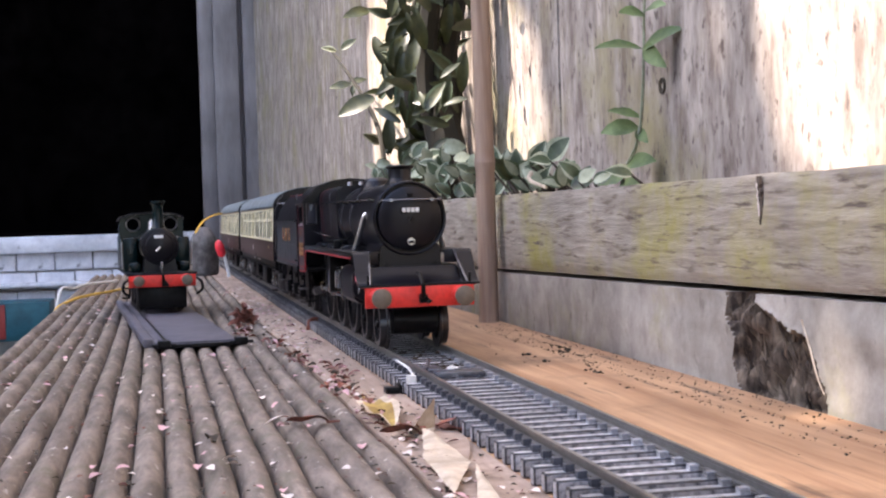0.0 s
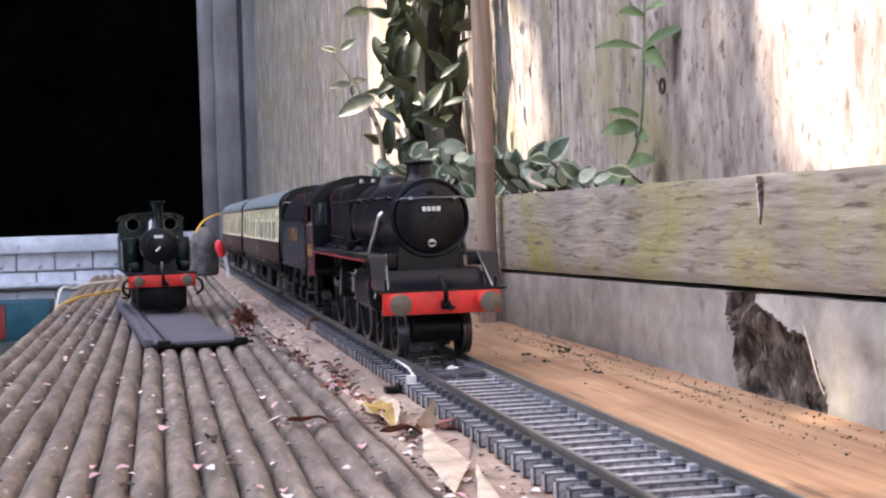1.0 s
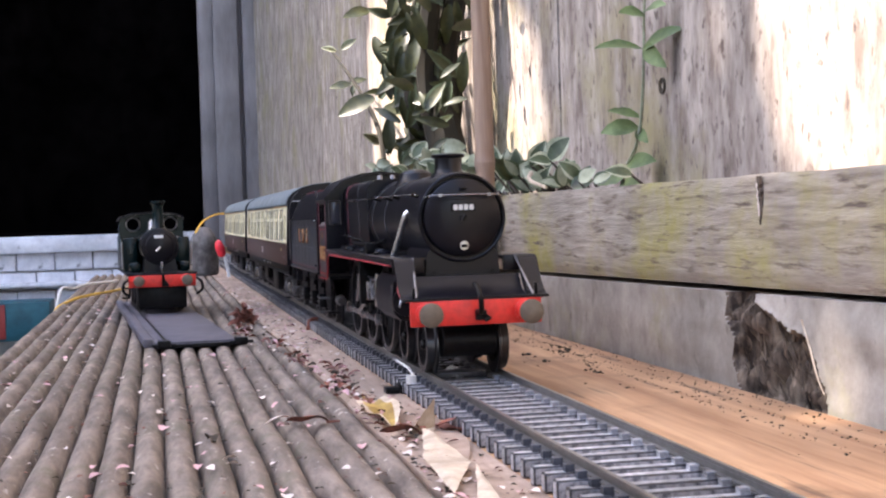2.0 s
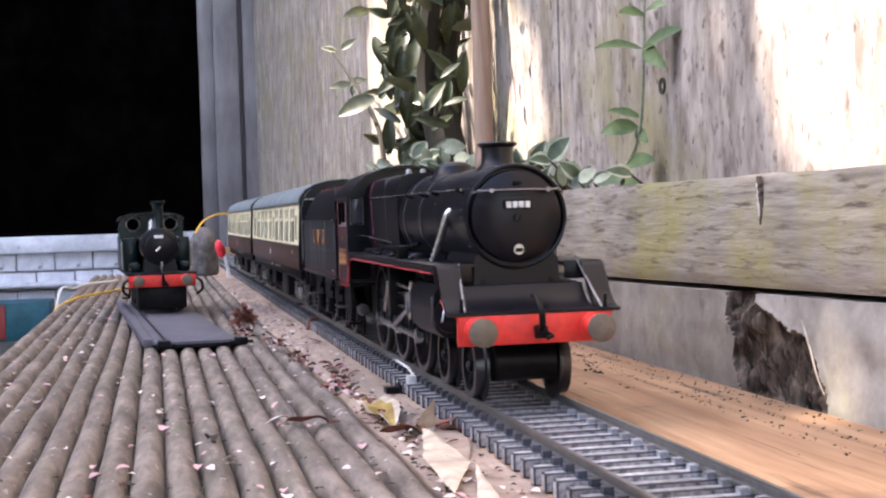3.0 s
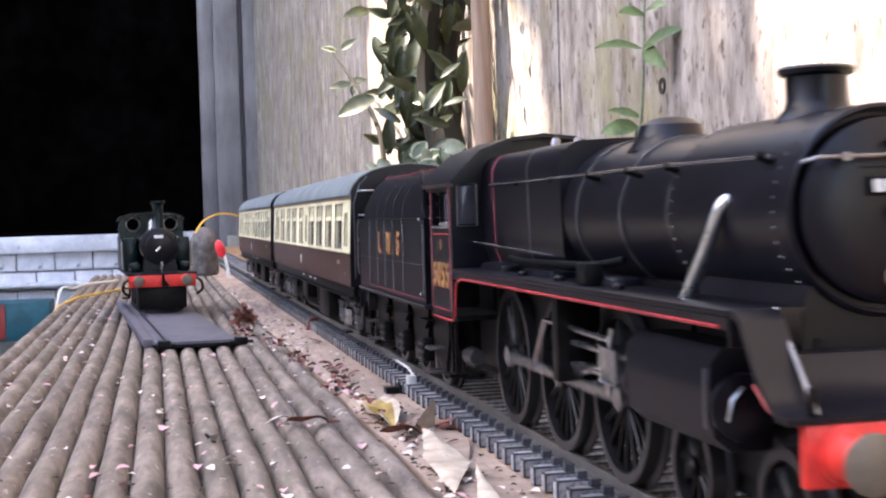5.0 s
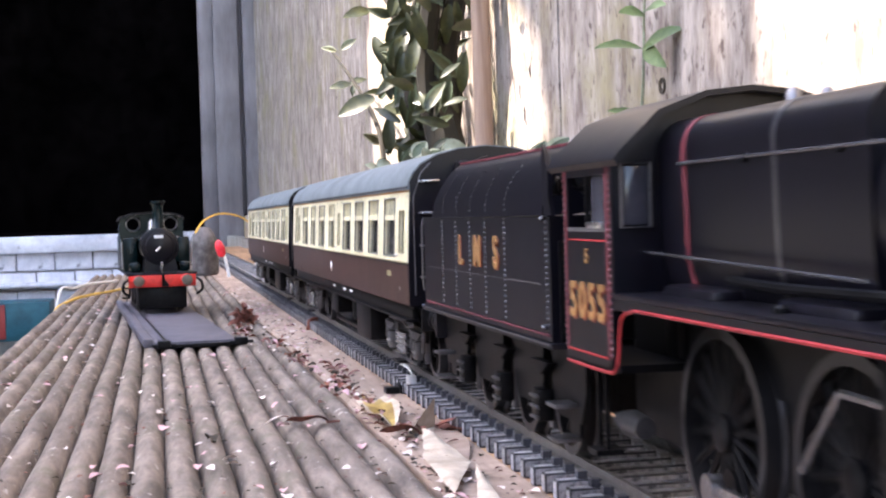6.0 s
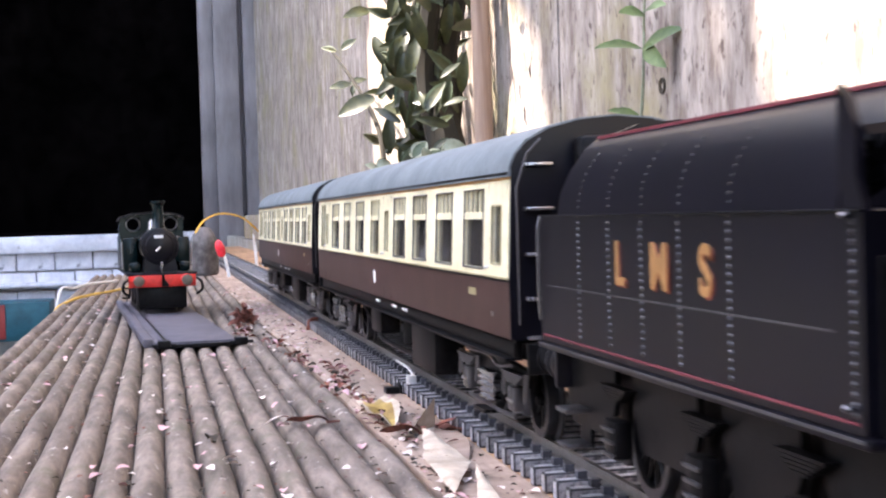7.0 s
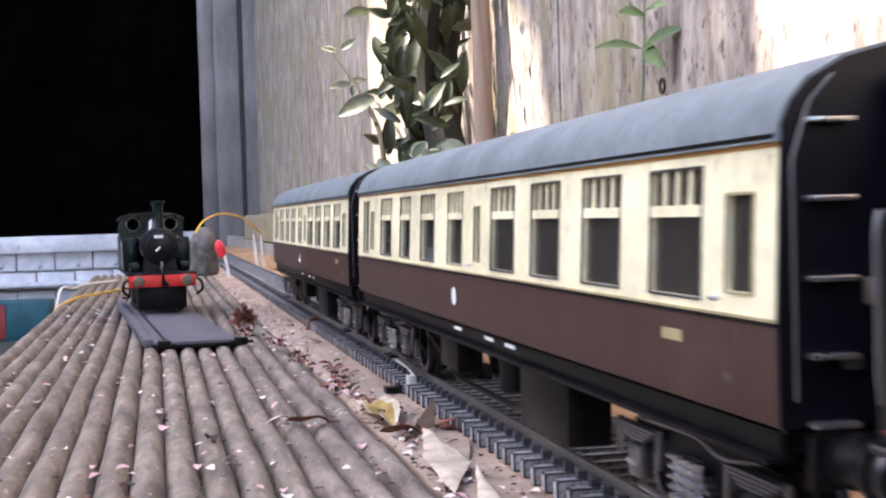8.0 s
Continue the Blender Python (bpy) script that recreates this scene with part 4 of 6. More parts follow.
    bm = B()
    for i in range(90):
        x, y = rng.uniform(-10, 10), rng.uniform(y0 + 14, y1 - 13)
        s = rng.uniform(1.2, 2.4)
        r = bmesh.ops.create_icosphere(bm, subdivisions=1, radius=s)["verts"]
        for v in r:
            v.co = Vector((x, y, 39.5 + rng.uniform(-1, 1) + 4 * (1 - (x / 11) ** 2))) + v.co * rng.uniform(0.8, 1.15)
    part("coal", bm, M_FRAME, tender, "black coal load", smooth=False)["kind"] = "stuff"
    part("water_filler", lathe(B(), [(0, 3.2), (2.6, 3.2), (3.0, 2.6)], (0, y1 - 4.5, 36.5), (0, 0, 1), 20), M_BLACK, tender)
    # ladder rungs on the back
    for z in (22, 26.2, 30.4, 34.6, 40.6, 45.2):
        w = 3.2 if z < 36 else 2.4
        yy = y1 + 1.2 if z < 36 else y1 - 8.5
        part("rung", tube(B(), [(-12.5, yy - 1.2, z), (-12.5, yy, z), (-12.5 + w * 1.6, yy, z), (-12.5 + w * 1.6, yy - 1.2, z)], 0.35), M_STEEL, tender)
    part("rear_beam", box(B(), -15.2, 15.2, y1, y1 + 1.2, 12, 18, 0.15), M_BLACK, tender)
    buffer_pair(tender, y1 + 1.2, 14.9, 1, red=False)
    part("inner_frame", box(B(), -7.2, 7.2, y0 + 2, y1 - 2, 8, 18), M_FRAME, tender)
    part("front_sheet", box(B(), -16, 16, y0 - 0.8, y0 - 0.1, 19, 33), M_FRAME, tender)
    part("fall_plate", box(B(), -9, 9, 158.5, y0, 17.6, 18.2), M_FRAME, tender)
    for y in (182, 206, 234):
        axle(tender, y, 7.4, 12)
    for ch, y in (("L", 221.5), ("M", 208.5), ("S", 195.5)):
        letters(ch, 7.2, tender, M_GOLD_EDGE, at(SIDE, -17.26, y - 0.35, 30.35), 0.1, "letter_shade")
        letters(ch, 7.2, tender, M_GOLD, at(SIDE, -17.40, y, 30.6), 0.1, "letter")["label"] = "gold serif letter shaded red"


build_tender()

# ---- carriages ----
CX, Z0, ZB, Z1 = 17.8, 17.6, 26.8, 42.3
# windows along the side: from the front end, (start, end, kind)
BAYS = [(5, 11, "door"), (17.3, 31.7, "big"), (42, 56.4, "big"), (67, 81, "big"), (91, 105.4, "big"), (113.6, 117.6, "door"), (127.2, 139.6, "clear"),
        (152.6, 166.2, "big"), (178.8, 190.6, "big"), (203, 217.4, "big"), (229, 233, "door"), (237, 245.4, "small")]


SIDE_PARTS = ("upper_panel", "pane", "window_rim", "ventilator_bar", "door_gap", "cantrail_line")


def carriage(name, label):
    """Cream and brown carriage: pierced sides, glazing, ribbed roof, ends, underframe and bogies. Front end at y = 0."""
    co = thing(name, label, "carriage", "the moving train")
    L = 256.0
    for sx in (-1, 1):
        a, b = sx * CX, sx * (CX - 0.9)
        lo, hi = min(a, b), max(a, b)
        part("lower_panel", box(B(), lo, hi, 0.4, L - 0.4, Z0, ZB, 0.12), M_BROWN, co, "chocolate-brown lower side panel")
        bm = B()
        pitch = [0.4] + [v for y0, y1, _ in BAYS for v in (y0, y1)] + [L - 0.4]
        zs = [ZB, 28.2, 29.2, 36.2, 37.4, 38.2, 41.0, Z1]

        def solid(i, j):
            """Whether the cell of the side between two uprights and two heights is panel."""
            if i % 2 == 0:
                return True
            kind = BAYS[i // 2][2]
            if kind == "door":
                return not 2 <= j <= 4
            if kind == "small":
                return not 1 <= j <= 5
            return j in (0, 3, 6)

        verts = {}

        def corner(i, j, x):
            if (i, j, x) not in verts:
                verts[i, j, x] = bm.verts.new((x, pitch[i], zs[j]))
            return verts[i, j, x]

        for i in range(len(pitch) - 1):
            for j in range(len(zs) - 1):
                if not solid(i, j):
                    continue
                for x in (a, b):
                    bm.faces.new((corner(i, j, x), corner(i + 1, j, x), corner(i + 1, j + 1, x), corner(i, j + 1, x)))
                for di, dj, p, q in ((-1, 0, (0, 0), (0, 1)), (1, 0, (1, 0), (1, 1)), (0, -1, (0, 0), (1, 0)), (0, 1, (0, 1), (1, 1))):
                    u, v = i + di, j + dj
                    if not (0 <= u < len(pitch) - 1 and 0 <= v < len(zs) - 1) or not solid(u, v):
                        bm.faces.new((corner(i + p[0], j + p[1], a), corner(i + q[0], j + q[1], a), corner(i + q[0], j + q[1], b), corner(i + p[0], j + p[1], b)))
        bmesh.ops.recalc_face_normals(bm, faces=bm.faces)
        up = part("upper_panel", bm, M_CREAM, co, "cream upper side panel", smooth=False)
        for y0, y1, kind in BAYS:
            zb, zt = (29.2, 38.2) if kind == "door" else (28.2, 41.0)
            m = part("pane", box(B(), sx * (CX - 0.7) - 0.1, sx * (CX - 0.7) + 0.1, y0, y1, zb, zt), M_PANE, up, smooth=False)
            m.visible_shadow = False
            # frame round the opening
            bm = B()
            xx = sx * (CX + 0.06)
            for u0, u1, w0, w1 in ((y0 - 0.25, y1 + 0.25, zt, zt + 0.25), (y0 - 0.25, y1 + 0.25, zb - 0.25, zb), (y0 - 0.25, y0, zb, zt), (y1, y1 + 0.25, zb, zt)):
                box(bm, xx - 0.14, xx + 0.14, u0, u1, w0, w1)
            part("window_rim", bm, M_RIVET if kind == "big" else M_BLIND, up)
            if kind in ("big", "clear"):
                for k in range(1, 4):
                    yy = y0 + (y1 - y0) * k / 4
                    part("ventilator_bar", box(B(), sx * (CX - 0.3) - 0.2, sx * (CX - 0.3) + 0.2, yy - 0.35, yy + 0.35, 37.3, 41.0), M_CREAM, up)
                part("head_rest", box(B(), sx * 13.4 - 0.5, sx * 13.4 + 0.5, (y0 + y1) / 2 - 1.0, (y0 + y1) / 2 + 1.0, 34.2, 35.2, 0.2), M_BLIND, up, "pale head rest")
                part("ventilator_backing", box(B(), sx * (CX - 1.6) - 0.2, sx * (CX - 1.6) + 0.2, y0 - 0.3, y1 + 0.3, 36.9, 41.6), M_BLIND, up)
            if kind == "door":
                for yy in (y0 - 3.2, y1 + 3.0):
                    part("door_gap", box(B(), a - 0.06, a + 0.06, yy - 0.05, yy + 0.05, Z0 + 0.6, Z1 - 0.6), M_BROWN, up)
                part("door_handle", tube(B(), [(sx * (CX + 0.1), y1 + 1.4, 28.6), (sx * (CX + 0.6), y1 + 1.4, 28.4), (sx * (CX + 0.6), y1 + 2.6, 28.4)], 0.22), M_STEEL, up)
        part("waist_line", box(B(), sx * CX - 0.12, sx * CX + 0.12, 0.4, L - 0.4, 26.45, 26.75), M_FRAME, co)
        part("waist_line", box(B(), sx * CX - 0.13, sx * CX + 0.13, 0.4, L - 0.4, 26.85, 27.1), M_BLIND, co)
        part("cantrail_line", box(B(), sx * CX - 0.13, sx * CX + 0.13, 0.3, L - 0.3, 42.25, 42.9), M_GUTTER, co, "orange-brown lining under the roof")
        # crest, running number, stencilled marks
        part("crest", lathe(B(), [(0, 1.6), (0.12, 1.6)], (sx * CX, 134.5, 22.3), (sx, 0, 0), 16), M_WHITE, co)
        part("running_number", box(B(), sx * CX - 0.08, sx * CX + 0.08, 22.6, 28.1, 23.4, 24.6), M_BLIND, co, "row of small dull gold marks")
        part("roof_gutter", box(B(), sx * 17.5 - 0.15, sx * 17.5 + 0.15, 0.3, L - 0.3, 43.0, 43.4), M_FRAME, co)
        part("door_hinge_mark", box(B(), sx * CX - 0.1, sx * CX + 0.1, 10.5, 11.5, 20.6, 21.4, 0.1), M_STEEL_DARK, co)
        for y in (98, 112, 136):
            part("stencil_mark", box(B(), sx * 16.9 - 0.08, sx * 16.9 + 0.08, y - 3, y + 3, 16.0, 16.6), M_WHITE, co)
        part("solebar", box(B(), min(sx * 15.4, sx * 16.8), max(sx * 15.4, sx * 16.8), 2, L - 2, 14.6, 17.5, 0.2), M_FRAME, co)
        part("footboard", box(B(), min(sx * 15.4, sx * 18.2), max(sx * 15.4, sx * 18.2), 2, L - 2, 14.2, 14.6), M_FRAME, co)
        part("battery_box", box(B(), min(sx * 9, sx * 15.5), max(sx * 9, sx * 15.5), 72, 98, 4.2, 14.2, 0.5), M_FRAME, co, "square black battery box")
        part("battery_box", box(B(), min(sx * 9, sx * 14.2), max(sx * 9, sx * 14.2), 150, 166, 6.6, 14.2, 0.5), M_FRAME, co)
        part("vacuum_cylinder", lathe(B(), [(0, 2.6), (0.5, 3.2), (7, 3.2), (7.6, 2.4)], (sx * 11, 116, 14.2), (0, 0, -1), 16), M_FRAME, co)
        part("truss", tube(B(), [(sx * 13.6, 66, 14), (sx * 13.6, 108, 5.2), (sx * 13.6, 150, 5.2), (sx * 13.6, 190, 14)], 0.6), M_FRAME, co)
    # roof
    edge = [(-17.6, 42.7), (-17.3, 44.4), (-16.4, 46.3), (-14.6, 48.3), (-11, 50.2), (-6, 51.5), (0, 52.0)]
    o = edge + [(-x, z) for x, z in edge[:-1][::-1]]
    bm = B()
    prism(bm, o, 0, L)
    part("roof", bm, M_ROOF, co, "slate-grey curved roof")
    for y in [20 + 25.4 * i for i in range(9)]:
        part("roof_ventilator", lathe(B(), [(0, 1.6), (0.7, 1.6), (1.0, 1.0)], (7.5, y, 50.9), (0, 0, 1), 12), M_ROOF, co)
    # ends with corridor connection, steps and lamp bracket
    for s, y in ((-1, 0.0), (1, L)):
        e = [(-17.7, Z0), (-17.7, ZB), (-17.0, 42.6)] + [(x * 0.985, z * 0.995) for x, z in edge[1:]]
        e = e + [(-x, z) for x, z in e[:-1][::-1]]
        end = part("end_panel", prism(B(), e, y - 0.1 if s < 0 else y - 0.7, y + 0.7 if s < 0 else y + 0.1), M_BLACK, co, "black carriage end")
        bm = B()
        f = y + s * 4.2
        box(bm, -7.2, 7.2, min(y, f), max(y, f), 17, 48.6, 1.2)
        part("corridor_connection", bm, M_FRAME, end)
        for z in (17.6, 23.6, 30.4, 37.4, 44.2):
            for xx in (-12.9,):
                part("end_step", box(B(), xx - 2.2, xx + 2.2, min(y, y + s * 1.5), max(y, y + s * 1.5), z, z + 0.5, 0.1), M_STEEL, end)
        part("end_handrail", tube(B(), [(-16.4, y + s * 0.7, 20), (-16.4, y + s * 0.7, 41), (-14.6, y + s * 0.7, 46.2), (-12.4, y + s * 0.7, 48.4)], 0.18), M_RIVET, end)
        part("lamp_bracket", box(B(), -9.6, -8.4, min(y, y + s * 1.2), max(y, y + s * 1.2), 28.2, 30.6, 0.2), M_BUFFER, end, "dull brass lamp bracket")
        part("jumper_box", box(B(), -11.8, -10.2, min(y, y + s * 1.0), max(y, y + s * 1.0), 22.6, 24.0, 0.2), M_STEEL_DARK, end)
        part("end_beam", box(B(), -15.4, 15.4, min(y + s * 0.2, y + s * 1.4), max(y + s * 0.2, y + s * 1.4), 12.2, 17, 0.2), M_FRAME, co)
        buffer_pair(co, y + s * 1.4, 14.7, s, red=False)
        part("coupling", tube(B(), [(0, y + s * 0.5, 9), (0, y + s * 9.6, 8.4)], 0.9), M_FRAME, co)
    part("floor", box(B(), -16.8, 16.8, 0.8, L - 0.8, 17.0, 18.4), M_FRAME, co)
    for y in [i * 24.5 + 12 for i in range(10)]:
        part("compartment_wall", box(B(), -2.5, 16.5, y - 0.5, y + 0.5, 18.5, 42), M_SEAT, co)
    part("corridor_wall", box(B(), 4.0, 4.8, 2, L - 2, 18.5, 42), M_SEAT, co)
    part("underframe", box(B(), -7, 7, 6, L - 6, 11, 16.8), M_FRAME, co)
    # bogies
    for yc in (31, 225):
        for sx in (-1, 1):
            bm = B()
            slab(bm, [(yc - 21, 11.4), (yc - 19, 8.4), (yc - 8, 7.2), (yc - 5, 4.6), (yc + 5, 4.6), (yc + 8, 7.2), (yc + 19, 8.4), (yc + 21, 11.4), (yc + 8, 12.0), (yc - 8, 12.0)], sx * 11.4, sx * 12.8)
            bogie = part("bogie_frame", bm, M_FRAME, co)
            for dy in (-17, 17):
                part("axlebox", box(B(), min(sx * 12.6, sx * 14.6), max(sx * 12.6, sx * 14.6), yc + dy - 2, yc + dy + 2, 4.6, 8.8, 0.5), M_STEEL_DARK, bogie)
                bm = B()
                for k in range(4):
                    box(bm, min(sx * 13.0, sx * 14.4), max(sx * 13.0, sx * 14.4), yc + dy - 7 + k * 1.2, yc + dy + 7 - k * 1.2, 10.6 - k * 0.45, 10.95 - k * 0.45)
                part("leaf_spring", bm, M_RIVET, bogie)
                part("axlebox_rib", box(B(), sx * 14.7 - 0.25, sx * 14.7 + 0.25, yc + dy - 1.6, yc + dy + 1.6, 6.2, 6.8, 0.15), M_STEEL, bogie)
                for d in (-7, 7):
                    part("spring_hanger", tube(B(), [(sx * 13.6, yc + dy + d, 11.2), (sx * 13.8, yc + dy + d, 6.6)], 0.45, 6), M_STEEL_DARK, bogie)
                part("brake_shoe", box(B(), min(sx * 8.2, sx * 10.6), max(sx * 8.2, sx * 10.6), yc + dy * 0.55 - 0.7, yc + dy * 0.55 + 0.7, 2.8, 9.5, 0.3), M_STEEL_DARK, bogie)
            for d in (-3.2, 0, 3.2):
                bm = B()
                lathe(bm, [(k * 0.28, 1.35 if k % 4 in (1, 2) else 0.7) for k in range(20)], (sx * 14.0, yc + d, 4.6), (0, 0, 1), 12)
                part("coil_spring", bm, M_ROD, bogie, "grey coil spring")
            part("tie_bar", tube(B(), [(sx * 13.6, yc - 17, 3.6), (sx * 13.6, yc - 6, 3.2), (sx * 13.6, yc + 6, 3.2), (sx * 13.6, yc + 17, 3.6)], 0.4, 6), M_STEEL_DARK, bogie)
            part("brake_pipe", tube(B(), smooth_path([(sx * 14.6, yc - 20, 12.6), (sx * 15.2, yc - 12, 11.8), (sx * 14.8, yc - 4, 12.8), (sx * 14.6, yc + 14, 12.4)], 4), 0.35, 6), M_STEEL_DARK, bogie)
            bm = B()
            for k in range(4):
                box(bm, min(sx * 12.7, sx * 14.2), max(sx * 12.7, sx * 14.2), yc - 6 + k, yc + 6 - k, 6.6 + k * 0.6, 7.1 + k * 0.6)
            part("bogie_spring", bm, M_STEEL_DARK, bogie)
            part("bogie_step", box(B(), min(sx * 13, sx * 16), max(sx * 13, sx * 16), yc - 4, yc + 4, 2.6, 3.2), M_FRAME, bogie)
        for dy in (-17, 17):
            axle(co, yc + dy, 6.3, 8)
    for ob in co.children_recursive:
        if ob.type == "MESH" and ob.name.split(".")[0] in SIDE_PARTS:
            for v in ob.data.vertices:
                if v.co.z > ZB * MM:
                    k = ((v.co.z / MM - ZB) / (Z1 - ZB)) ** 1.5
                    v.co.x -= math.copysign(0.75 * k * MM, v.co.x)
    return co


coach_a = carriage("carriage", "cream and chocolate model carriage with grey roof, coupled to tender")
coach_b = carriage("carriage", "cream and chocolate model carriage with grey roof, last in train")


# ---- small tank locomotive parked on a grey base plate ----
YARD = pose(-0.0583, 0.479, (TOP + 0.05) * MM, 0, 0, 3.6)
base_plate = thing("base_plate", "flat grey plastic base plate lying on the deck", "base plate")
base_plate.matrix_basis = YARD
part("plate", box(B(), -14, 14, 0, 262, 0, 2.2, 0.5), M_PLATE, base_plate)
part("side_lip", box(B(), -17.5, -14.1, 6, 262, 0, 3.0, 0.4), M_PLATE, base_plate)
part("groove_strip", box(B(), -10.6, -9.8, 4, 262, 2.1, 2.5, 0.1), M_FRAME, base_plate)
for x in (-11, 15):
    bm = B()
    box(bm, x - 2.2, x + 2.2, -2.5, 3, 0.2, 2.8, 0.4)
    tube(bm, [(x - 4, -1, 1.2), (x + 4, -1, 1.2)], 0.5)
    part("end_clip", bm, M_FRAME, base_plate, "small black end clip")
part("front_edge", box(B(), -13, 14, -1.4, -0.1, 0, 1.4, 0.3), M_FRAME, base_plate)

tank = thing("tank_locomotive", "dark green model tank locomotive with red buffer beam, parked", "locomotive")
tank.matrix_basis = YARD @ pose(-0.001, 0.148, 0.0023)


def build_tank():
    part("buffer_beam", box(B(), -14.6, 14.6, 0, 1.2, 12.0, 17.2, 0.15), M_RED, tank, "red buffer beam")
    buffer_pair(tank, 0, 14.9, -1, x=10.4, head=2.4)
    hook(tank, 0, 13.8)
    part("running_plate", box(B(), -15.4, 15.4, 0.2, 100, 17.2, 18.2, 0.2), M_BLACK, tank)
    bm = B()
    lathe(bm, [(0, 7.2), (0.4, 8.2), (1.2, 8.4), (17, 8.4)], (0, 10, 29.5), (0, 1, 0), 36)
    part("smokebox", bm, M_BLACK, tank)
    bm = B()
    lathe(bm, [(0, 6.6), (-0.8, 6.2), (-1.5, 3.5), (-1.7, 0.4)], (0, 10, 29.5), (0, 1, 0), 36)
    bmesh.ops.recalc_face_normals(bm, faces=bm.faces)
    d = part("smokebox_door", bm, M_BLACK, tank)
    part("plate_mark", box(B(), -2.4, 1.6, 8.2, 8.6, 33.4, 34.8, 0.1), M_WHITE, d, "short white bar")
    part("dart", tube(B(), [(0, 9, 29.5), (0, 7.6, 29.5), (-1.8, 7.5, 27.4)], 0.45), M_STEEL, d)
    part("lamp_iron", box(B(), -0.5, 0.5, 0.8, 1.4, 17.2, 23.0, 0.1), M_WIRE, tank)
    part("saddle", prism(B(), [(-7.6, 18.2), (-6.4, 26), (6.4, 26), (7.6, 18.2)], 10.5, 26), M_BLACK, tank)
    bm = B()
    lathe(bm, [(0, 8.2), (38, 8.2)], (0, 27, 29.5), (0, 1, 0), 32)
    part("boiler", bm, M_GREEN, tank)
    bm = B()
    lathe(bm, [(-1, 4.4), (0, 3.4), (1, 2.7), (10.0, 2.4), (11.2, 2.7), (11.8, 3.4), (12.6, 3.3), (12.6, 2.0)], (0, 18, 37.6), (0, 0, 1), 24)
    part("chimney", bm, M_GREEN, tank)
    part("dome", lathe(B(), [(-1, 4.2), (0, 3.4), (3.4, 3.1), (4.8, 2.0), (5.2, 0.2)], (0, 40, 37.4), (0, 0, 1), 24), M_STEEL_DARK, tank)
    for sx in (-1, 1):
        part("side_tank", box(B(), min(sx * 8.6, sx * 15.2), max(sx * 8.6, sx * 15.2), 34, 66, 18.2, 33.5, 0.7), M_GREEN, tank)
        part("tank_handrail", tube(B(), [(sx * 15.7, 35, 19.5), (sx * 15.7, 35, 32)], 0.35), M_STEEL, tank)
        part("splasher", box(B(), min(sx * 8.6, sx * 13.4), max(sx * 8.6, sx * 13.4), 13, 33.8, 18.2, 22.5, 1.2), M_GREEN, tank)
        part("front_handrail", tube(B(), [(sx * 7.8, 11, 33.5), (sx * 8.9, 14, 33.8), (sx * 9.2, 40, 33.8)], 0.3), M_WIRE, tank)
        for z in (4.2, 9):
            part("step", box(B(), min(sx * 11.6, sx * 15.6), max(sx * 11.6, sx * 15.6), 60, 65, z, z + 0.6), M_FRAME, tank)
        part("step_hanger", box(B(), sx * 11.8 - 0.3, sx * 11.8 + 0.3, 60, 65, 4.2, 17.2), M_FRAME, tank)
        part("brake_hose", tube(B(), smooth_path([(sx * 15, -0.4, 15.5), (sx * 16.8, -2.4, 14.0), (sx * 17.0, -2.2, 10.5), (sx * 14.6, -1.2, 8.4)]), 0.6), M_FRAME, tank)
        part("cab_side", box(B(), min(sx * 14.4, sx * 15.2), max(sx * 14.4, sx * 15.2), 66.2, 90, 18.2, 42.0, 0.2), M_GREEN, tank)
    # cab front with two round-topped window openings
    bm = B()
    for x0, x1, z0, z1 in ((-15.2, -12.2, 18.2, 43), (-5.6, 5.6, 18.2, 45.0), (12.2, 15.2, 18.2, 43), (-12.3, -5.5, 18.2, 36.6), (5.5, 12.3, 18.2, 36.6), (-12.3, -5.5, 43.0, 44.2), (5.5, 12.3, 43.0, 44.2)):
        box(bm, x0, x1, 66, 66.9, z0, z1)
    part("cab_front", bm, M_GREEN, tank)
    for sx in (-8.9, 8.9):
        part("window_rim", tube(B(), [(sx + 3.3 * math.cos(a), 65.9, 39.8 + 3.2 * math.sin(a)) for a in (math.pi * k / 8 for k in range(17))], 0.4, 6), M_STEEL_DARK, tank)
    rt = [(-15.6, 42.4), (-14, 44.0), (-9, 45.2), (0, 45.8), (9, 45.2), (14, 44.0), (15.6, 42.4)]
    part("cab_roof", prism(B(), rt + [(x, z - 0.8) for x, z in rt[::-1]], 64.5, 92), M_BLACK, tank)
    part("bunker", box(B(), -15.2, 15.2, 89.8, 106, 18.2, 34, 0.6), M_GREEN, tank)
    part("chassis", box(B(), -6.8, 6.8, 3, 100, 3.4, 17.1, 0.4), M_FRAME, tank)
    part("guard_plate", box(B(), -10.6, 10.6, 2.2, 4.0, 2.4, 12, 0.6), M_FRAME, tank)
    for y, r in ((14, 6.4), (40, 9.0), (66, 9.0), (90, 6.4)):
        for x in (-8.2, 8.2):
            s = -1 if x < 0 else 1
            bm = B()
            lathe(bm, [(-1.0, r + 0.8), (-0.5, r + 0.8), (-0.2, r), (1.6, r - 0.1), (1.7, r - 1.4), (1.0, r - 1.5)], (x, y, r + 0.75), (s, 0, 0), 28)
            part("wheel", bm, M_TYRE, tank)


build_tank()


